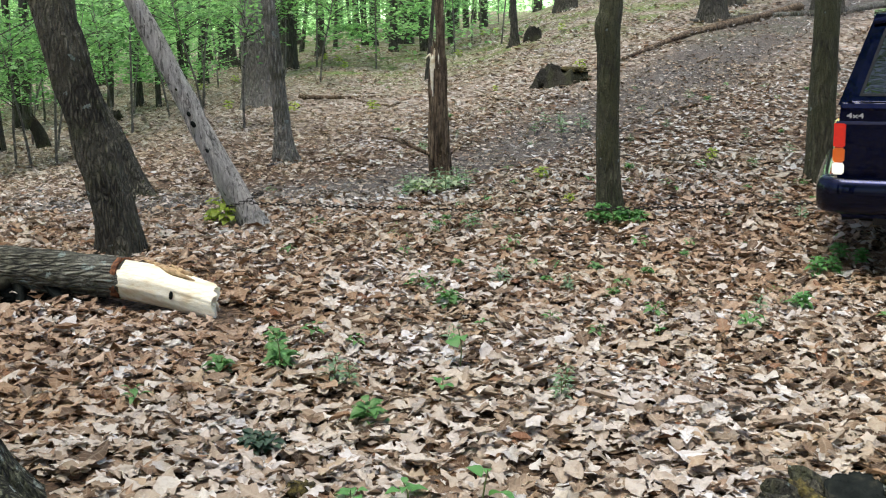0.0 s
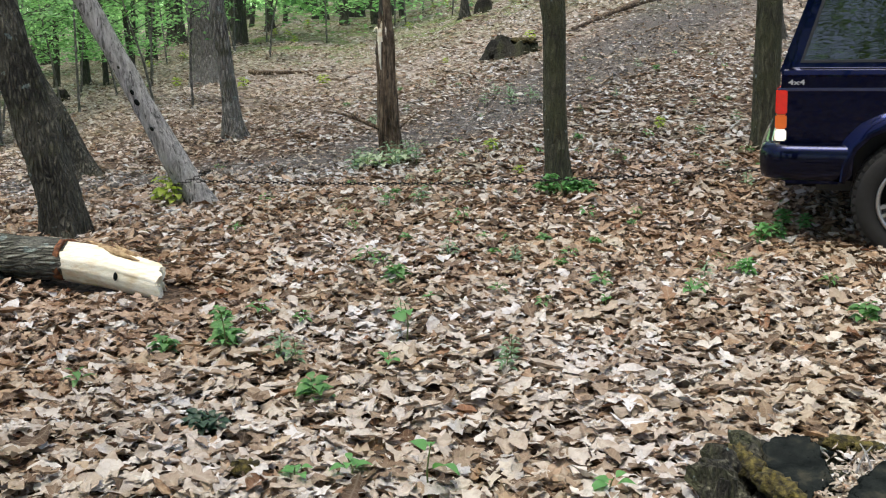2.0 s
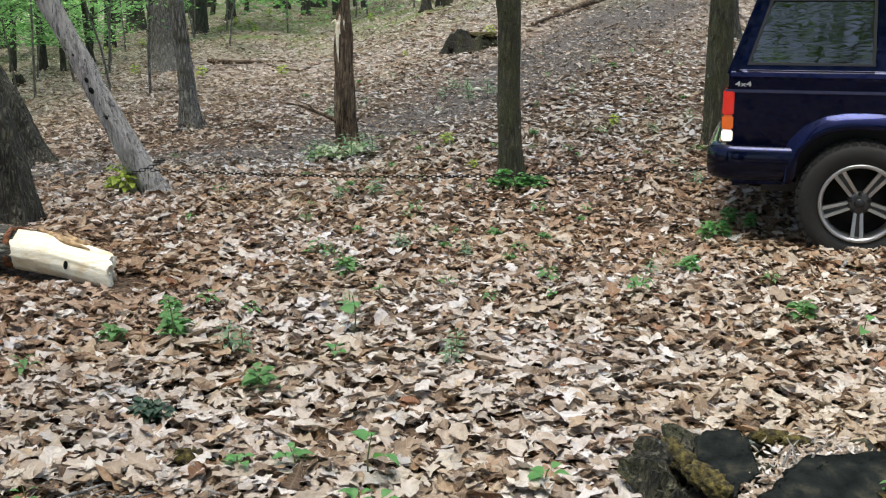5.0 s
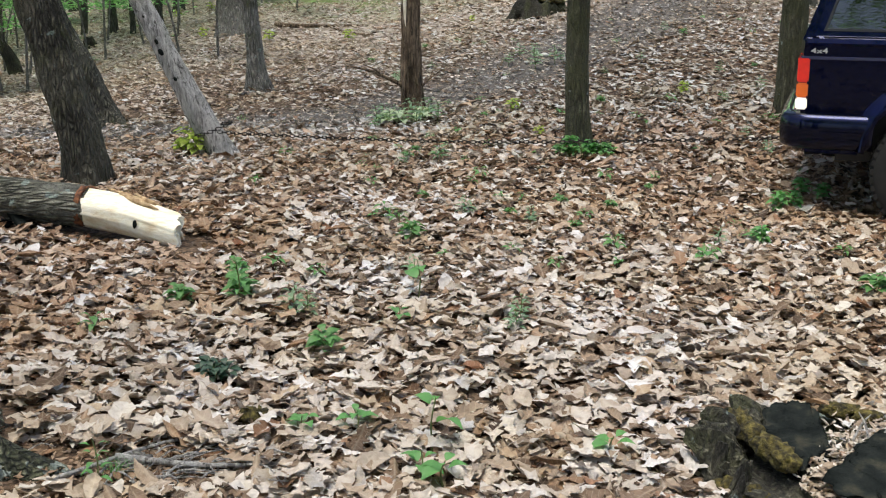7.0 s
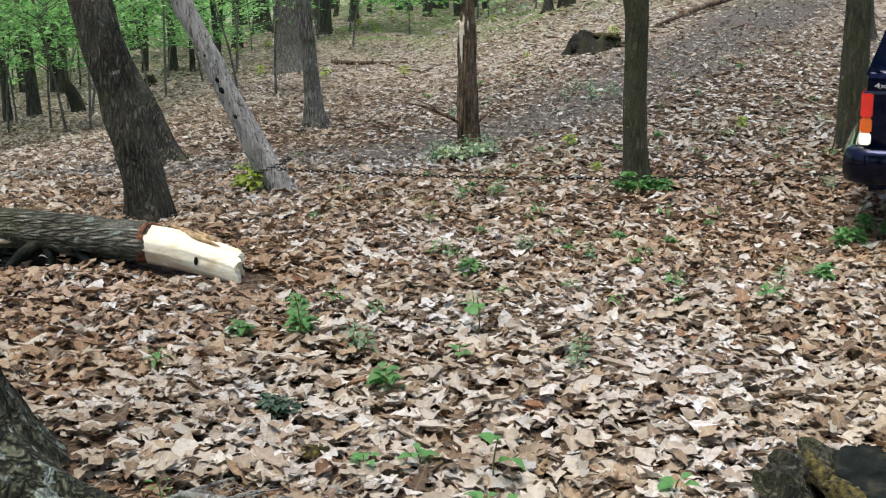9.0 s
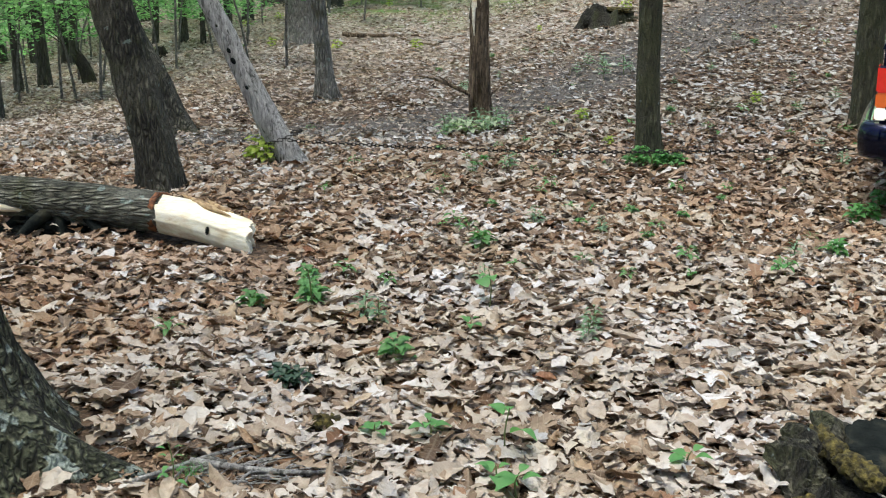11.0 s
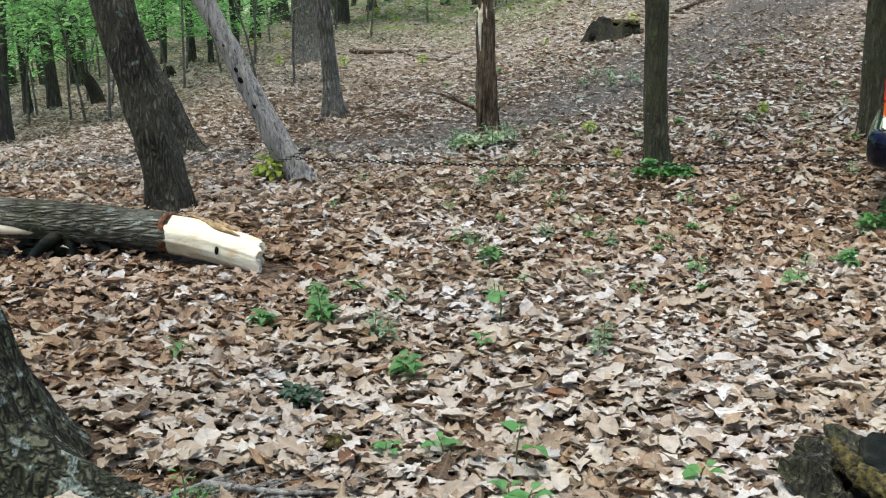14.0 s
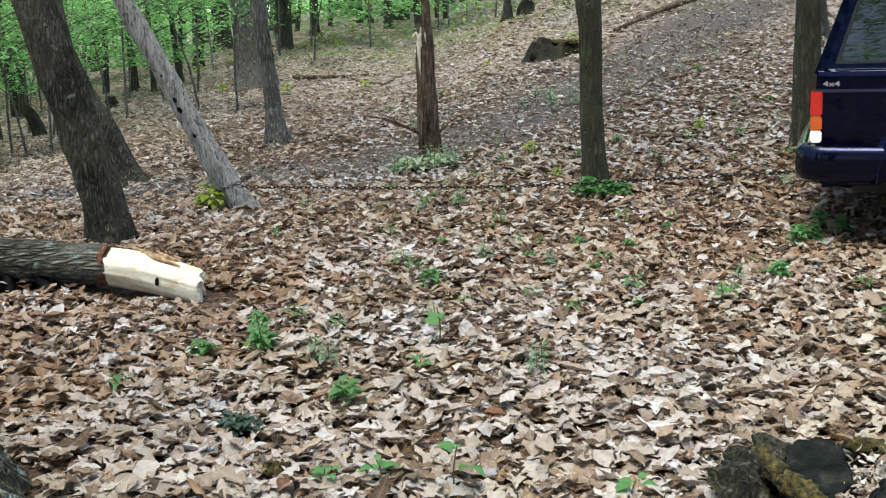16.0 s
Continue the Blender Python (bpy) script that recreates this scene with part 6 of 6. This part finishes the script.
def vehicle():
    car = root_at("car", Matrix(), "dark blue boxy four-wheel-drive car with alloy wheels, standing on leaves", "car")
    # lower body with both wheel arches cut out
    prof = [(0.085, 0.97), (0.09, 0.62), (0.12, 0.44)] + arch(0.86, 0.425, 0.44) + arch(3.436, 0.425, 0.44) + [(4.12, 0.44), (4.2, 0.62), (4.19, 0.9), (4.1, 1.02), (3.0, 1.06), (2.75, 1.09), (0.09, 1.09)]
    bm = bmesh.new()
    ring = [bm.verts.new((x, -0.80, z)) for x, z in prof]
    fc = bm.faces.new(ring)
    for v in bmesh.ops.extrude_face_region(bm, geom=[fc])["geom"]:
        if isinstance(v, bmesh.types.BMVert):
            v.co.y = 0.80
    bm.normal_update()
    soften(bm, 0.012, 0.9)
    part("body", bm, PAINT, car)
    # inner wheel wells, floor and axle
    bm = bmesh.new()
    box(bm, 0.3, 4.0, -0.55, 0.55, 0.36, 0.95)
    part("underbody", bm, BLACK_PLASTIC, car)
    for x in (0.86, 3.436):
        tube_part("axle", [(x, -0.7, 0.34, 0.05), (x, 0, 0.33, 0.06), (x, 0.7, 0.34, 0.05)], DARK_STEEL, car, step=0.2, segs=12)
    # upper sides: pillars and frames round the windows, on both sides
    for sg in (-1, 1):
        for outline in ([(0.075, 1.09), (0.11, 1.14), (0.19, 1.14), (0.305, 1.52), (0.3, 1.6), (0.25, 1.6)],
                        [(0.11, 1.14), (0.075, 1.09), (2.75, 1.09), (2.62, 1.14)],
                        [(0.305, 1.52), (2.12, 1.52), (2.12, 1.6), (0.3, 1.6)],
                        [(0.90, 1.14), (0.985, 1.14), (0.96, 1.52), (0.89, 1.52)],
                        [(1.76, 1.14), (1.86, 1.14), (1.83, 1.52), (1.75, 1.52)],
                        [(2.62, 1.14), (2.75, 1.09), (2.2, 1.6), (2.12, 1.52)]):
            bm = bmesh.new()
            side_panel(bm, outline, sg, 0.045)
            part("pillar", soften(bm, 0.006), PAINT, car)
        for outline in ([(0.186, 1.141), (0.895, 1.141), (0.885, 1.519), (0.302, 1.519)], [(0.99, 1.145), (1.755, 1.145), (1.745, 1.515), (0.965, 1.515)], [(1.865, 1.145), (2.6, 1.145), (2.1, 1.515), (1.835, 1.515)]):
            win = new("side_window")
            win.parent = car
            bm = bmesh.new()
            side_panel(bm, outline, sg, 0.005, -0.014)
            part("pane", bm, GLASS, win, "dark tinted glass")
            # black rubber round the pane
            cx, cz = sum(p[0] for p in outline) / 4, sum(p[1] for p in outline) / 4
            bm = bmesh.new()
            for k in range(4):
                a, b = outline[k], outline[(k + 1) % 4]
                ins = [(p[0] + (cx - p[0]) * 0.05, p[1] + (cz - p[1]) * 0.075) for p in (b, a)]
                side_panel(bm, [a, b, *ins], sg, 0.012, 0.004)
            part("seal", bm, BLACK_PLASTIC, win)
        # the shoulder under the windows
        bm = bmesh.new()
        ends = []
        for x in (0.1, 2.74):
            ends.append([bm.verts.new((x, sg * y, z)) for y, z in ((0.802, 1.06), (0.808, 1.075), (0.797, 1.1), (0.772, 1.115), (0.76, 1.08))])
        for k in range(5):
            bm.faces.new((ends[0][k], ends[0][(k + 1) % 5], ends[1][(k + 1) % 5], ends[1][k]))
        bm.faces.new(ends[0])
        bm.faces.new(ends[1])
        part("shoulder", bm, PAINT, car)
        # belt crease, door seams and handles
        bm = bmesh.new()
        box(bm, 0.07, 4.05, sg * 0.803 - 0.006, sg * 0.803 + 0.006, 0.982, 1.0, 0.004)
        part("belt_moulding", bm, TRIM_MAT, car)
        for x in (0.985, 1.86, 2.75):
            bm = bmesh.new()
            box(bm, x - 0.004, x + 0.004, sg * 0.8 - 0.003, sg * 0.8 + 0.0025, 0.47 if x > 1.5 else 0.86, 1.06)
            part("door_seam", bm, BLACK_PLASTIC, car)
        for x in (1.68, 2.55):
            bm = bmesh.new()
            box(bm, x - 0.09, x + 0.05, sg * 0.815 - 0.012, sg * 0.815 + 0.012, 0.93, 0.965, 0.006)
            part("door_handle", bm, BLACK_PLASTIC, car)
        # flares over the wheels
        for cx in (0.86, 3.436):
            inner, outer = arch(cx, 0.405, 0.47), arch(cx, 0.49, 0.47)
            v, f = [], []
            n = len(inner)
            for (xi, zi), (xo, zo) in zip(inner, outer):
                v += [(xi, sg * 0.78, zi), (xi, sg * 0.868, zi), ((xi * 0.62 + xo * 0.38), sg * 0.868, (zi * 0.62 + zo * 0.38)), (xo, sg * 0.803, zo)]
            for k in range(n - 1):
                for c in range(3):
                    a, b = k * 4 + c, (k + 1) * 4 + c
                    f.append((a, b, b + 1, a + 1))
            me = mesh_from("wheel_flare", v, f, PAINT)
            fl = link_mesh("wheel_flare", me, car)
        for cx in (0.86, 3.436):
            wheel(car, cx, sg * 0.76, sg)
        # lamps at the rear corner
        lamp = new("tail_lamp")
        lamp.parent = car
        for nm, z0, z1, mat in (("red_lens", 0.848, 0.995, RED_LENS), ("amber_lens", 0.762, 0.846, AMBER_LENS), ("clear_lens", 0.692, 0.76, CLEAR_LENS)):
            bm = bmesh.new()
            box(bm, 0.06, 0.125, sg * 0.7 - 0.112, sg * 0.7 + 0.112, z0, z1, 0.008)
            part(nm, bm, mat, lamp, {"red_lens": "red ribbed brake lens", "amber_lens": "amber lens", "clear_lens": "lit white reversing lens"}[nm])
        bm = bmesh.new()
        tube_v, tube_f = tube([(0.75, sg * 0.56, 1.66, 0.012), (1.4, sg * 0.56, 1.672, 0.012), (2.1, sg * 0.56, 1.66, 0.012)], step=0.2, segs=8)
        rail = link_mesh("roof_rail", mesh_from("roof_rail", tube_v, tube_f, BLACK_PLASTIC), car)
        bm.free()
        for x in (0.75, 2.1):
            bm = bmesh.new()
            box(bm, x - 0.05, x + 0.05, sg * 0.56 - 0.02, sg * 0.56 + 0.02, 1.615, 1.675, 0.01)
            part("rail_foot", bm, BLACK_PLASTIC, car)
    for x in (0.95, 1.5):
        tube_part("roof_bar", [(x, -0.56, 1.668, 0.014), (x, 0, 1.68, 0.014), (x, 0.56, 1.668, 0.014)], BLACK_PLASTIC, car, step=0.2, segs=8)
    # roof: crowned and rounded at its edges
    v, f = [], []
    xs = np.linspace(0.245, 2.2, 15)
    ws = np.linspace(-1, 1, 17)
    for x in xs:
        drop = 0.05 * ((x - 1.22) / 0.98) ** 4
        for w in ws:
            v.append((x, 0.70 * w, 1.632 - drop - 0.045 * abs(w) ** 6 - 0.008 * w * w))
    n = len(ws)
    for i in range(len(xs) - 1):
        for j in range(n - 1):
            f.append((i * n + j, i * n + j + 1, (i + 1) * n + j + 1, (i + 1) * n + j))
    roof = link_mesh("roof", mesh_from("roof", v, f, PAINT), car)
    solid = roof.modifiers.new("thick", "SOLIDIFY")
    solid.thickness, solid.offset = 0.035, -1
    # tailgate with its glass, windscreen
    bm = bmesh.new()
    ring = [bm.verts.new(p) for p in ((0.085, -0.72, 1.08), (0.085, 0.72, 1.08), (0.265, 0.62, 1.58), (0.265, -0.62, 1.58))]
    fc = bm.faces.new(ring)
    for q in bmesh.ops.extrude_face_region(bm, geom=[fc])["geom"]:
        if isinstance(q, bmesh.types.BMVert):
            q.co += Vector((0.008, 0, -0.004))
    part("rear_window", bm, GLASS, car, "dark tinted rear glass")
    for y0, y1 in ((-0.8, -0.69), (0.69, 0.8)):
        bm = bmesh.new()
        s = 1 if y1 > 0.75 else -1
        pts = [(0.075, s * 0.797, 1.08), (0.075, s * 0.69, 1.08), (0.25, s * 0.58, 1.6), (0.25, s * 0.67, 1.6)]
        fc = bm.faces.new([bm.verts.new(p) for p in pts])
        for q in bmesh.ops.extrude_face_region(bm, geom=[fc])["geom"]:
            if isinstance(q, bmesh.types.BMVert):
                q.co.x += 0.05
        part("rear_pillar", soften(bm, 0.01), PAINT, car)
    bm = bmesh.new()
    fc = bm.faces.new([bm.verts.new(p) for p in ((2.78, -0.7, 1.1), (2.78, 0.7, 1.1), (2.2, 0.6, 1.58), (2.2, -0.6, 1.58))])
    for q in bmesh.ops.extrude_face_region(bm, geom=[fc])["geom"]:
        if isinstance(q, bmesh.types.BMVert):
            q.co += Vector((-0.006, 0, -0.006))
    part("windscreen", bm, GLASS, car, "windscreen")
    # bumper wrapped round the corners, with a hitch under it
    path = glide([(0.5, -0.85, 0), (0.3, -0.852, 0), (0.12, -0.845, 0), (0.045, -0.815, 0), (0.005, -0.76, 0), (-0.012, -0.66, 0), (-0.02, 0.0, 0), (-0.012, 0.66, 0), (0.005, 0.76, 0), (0.045, 0.815, 0), (0.12, 0.845, 0), (0.3, 0.852, 0), (0.5, 0.85, 0)], 0.03)
    section = [(-0.1, 0.47), (-0.02, 0.468), (0.004, 0.482), (0.012, 0.52), (0.016, 0.57), (0.014, 0.615), (0.008, 0.64), (-0.004, 0.66), (-0.022, 0.672), (-0.1, 0.677)]
    along = np.gradient(path[:, :2], axis=0)
    along /= np.linalg.norm(along, axis=1)[:, None]
    v = [(p[0] - w[1] * o, p[1] + w[0] * o, z) for p, w in zip(path, along) for o, z in section]
    n = len(section)
    f = [(i * n + j, (i + 1) * n + j, (i + 1) * n + (j + 1) % n, i * n + (j + 1) % n) for i in range(len(path) - 1) for j in range(n)]
    f += [tuple(range(n)), tuple(reversed(range((len(path) - 1) * n, len(path) * n)))]
    link_mesh("rear_bumper", mesh_from("rear_bumper", v, f, BUMPER_MAT), car, "dark blue wrap-round bumper")
    bm = bmesh.new()
    box(bm, 4.12, 4.28, -0.84, 0.84, 0.48, 0.66, 0.03)
    part("front_bumper", bm, BUMPER_MAT, car)
    bm = bmesh.new()
    box(bm, 0.06, 0.3, -0.45, 0.45, 0.40, 0.49, 0.01)
    box(bm, 0.02, 0.12, -0.06, 0.06, 0.36, 0.46, 0.01)
    part("tow_hitch", bm, DARK_STEEL, car, "rusty tow hitch")
    tube_part("exhaust", [(0.12, -0.5, 0.40, 0.028), (0.3, -0.48, 0.42, 0.028), (0.5, -0.4, 0.44, 0.028)], DARK_STEEL, car, step=0.06, segs=10)
    tube_part("muffler", [(0.22, -0.3, 0.42, 0.08), (0.5, -0.3, 0.42, 0.09)], DARK_STEEL, car, step=0.1, segs=14)
    # seats inside
    for x in (1.15, 2.0):
        for y in (-0.36, 0.36):
            bm = bmesh.new()
            box(bm, x - 0.05, x + 0.08, y - 0.24, y + 0.24, 0.9, 1.33, 0.04)
            box(bm, x - 0.04, x + 0.05, y - 0.12, y + 0.12, 1.34, 1.48, 0.03)
            part("seat", bm, SEAT_CLOTH, car)
    bm = bmesh.new()
    box(bm, 4.185, 4.2, -0.7, 0.7, 0.68, 0.9, 0.004)
    part("grille", bm, BLACK_PLASTIC, car)
    # the badge on the rear side
    for sg in (-1, 1):
        cu = bpy.data.curves.new("badge", "FONT")
        cu.body, cu.size, cu.extrude, cu.offset = "4x4", 0.05, 0.002, 0.0008
        cu.materials.append(WHITE_BADGE)
        ob = new("badge", cu)
        ob.parent = car
        ob["label"] = "small raised 4x4 lettering"
        ob.matrix_local = pose(0.125, -0.803, 1.018, 90, 0, 0) if sg < 0 else pose(0.25, 0.803, 1.018, 90, 0, 180)
        ob.scale = (1.25, 0.8, 1)
    return car


CAR_TURN = -20.5
car = vehicle()
turn = pose(0, 0, 0, 0, -1.0, CAR_TURN)
hub_at = Vector((3.01, 6.3, 0.32))
car.matrix_world = Matrix.Translation(hub_at - turn.to_3x3() @ Vector((0.86, -0.78, 0.36))) @ turn


# ---- the chain from the hitch to the dead tree ----
def chain():
    hitch = car.matrix_world @ Vector((0.05, 0.0, 0.4))
    foot = Vector((-1.44, 8.36, 0.16))
    pts = []
    for k in range(1, 40):
        u = k / 40
        p = hitch.lerp(foot, u)
        sag = 0.05 * (4 * u * (1 - u)) ** 0.7
        p.z = max(ground_z(p.x, p.y) + 0.04, hitch.z * (1 - u) + foot.z * u - sag)
        p.y += 0.03 * math.sin(9 * u)
        pts.append(p)
    pts = [hitch] + pts + [foot]
    keys = np.array([tuple(p) for p in pts])
    d = np.r_[0, np.cumsum(np.linalg.norm(np.diff(keys, axis=0), axis=1))]
    t = root_at("chain", Matrix(), "dark steel tow chain between car and dead tree", "chain")
    ring_v, ring_f = [], []
    for i in range(14):
        a = 2 * math.pi * i / 14
        c = Vector((0.013 * math.cos(a) + math.copysign(0.008, math.cos(a)), 0.010 * math.sin(a), 0))
        o = Vector((math.cos(a), math.sin(a), 0))
        for j in range(6):
            b = 2 * math.pi * j / 6
            ring_v.append(c + o * 0.003 * math.cos(b) + Vector((0, 0, 0.003 * math.sin(b))))
    for i in range(14):
        for j in range(6):
            k, l = (i + 1) % 14, (j + 1) % 6
            ring_f.append((i * 6 + j, k * 6 + j, k * 6 + l, i * 6 + l))
    me = mesh_from("link", ring_v, ring_f, CHAIN_STEEL)
    n = int(d[-1] / 0.031)
    for k in range(n):
        s = d[-1] * (k + 0.5) / n
        at = Vector([np.interp(s, d, keys[:, c]) for c in range(3)])
        to = Vector([np.interp(min(d[-1], s + 0.04), d, keys[:, c]) for c in range(3)]) - at
        if to.length < 1e-6:
            to = Vector((-1, 0, 0))
        ob = link_mesh("link", me, t)
        ob.matrix_local = Matrix.Translation(at) @ to.to_track_quat("X", "Z").to_matrix().to_4x4() @ Matrix.Rotation(math.pi / 2 * (k % 2) + 0.4, 4, "X")
    # the loop round the dead tree's foot
    c = Vector((-1.5, 8.5, 0.16))
    for k in range(28):
        a = 2 * math.pi * k / 28
        ob = link_mesh("link", me, t)
        ob.matrix_local = Matrix.Translation(c + Vector((0.137 * math.cos(a), 0.137 * math.sin(a), 0.05 * math.cos(a)))) @ Matrix.Rotation(a + math.pi / 2, 4, "Z") @ Matrix.Rotation(math.pi / 2 * (k % 2), 4, "X")


chain()
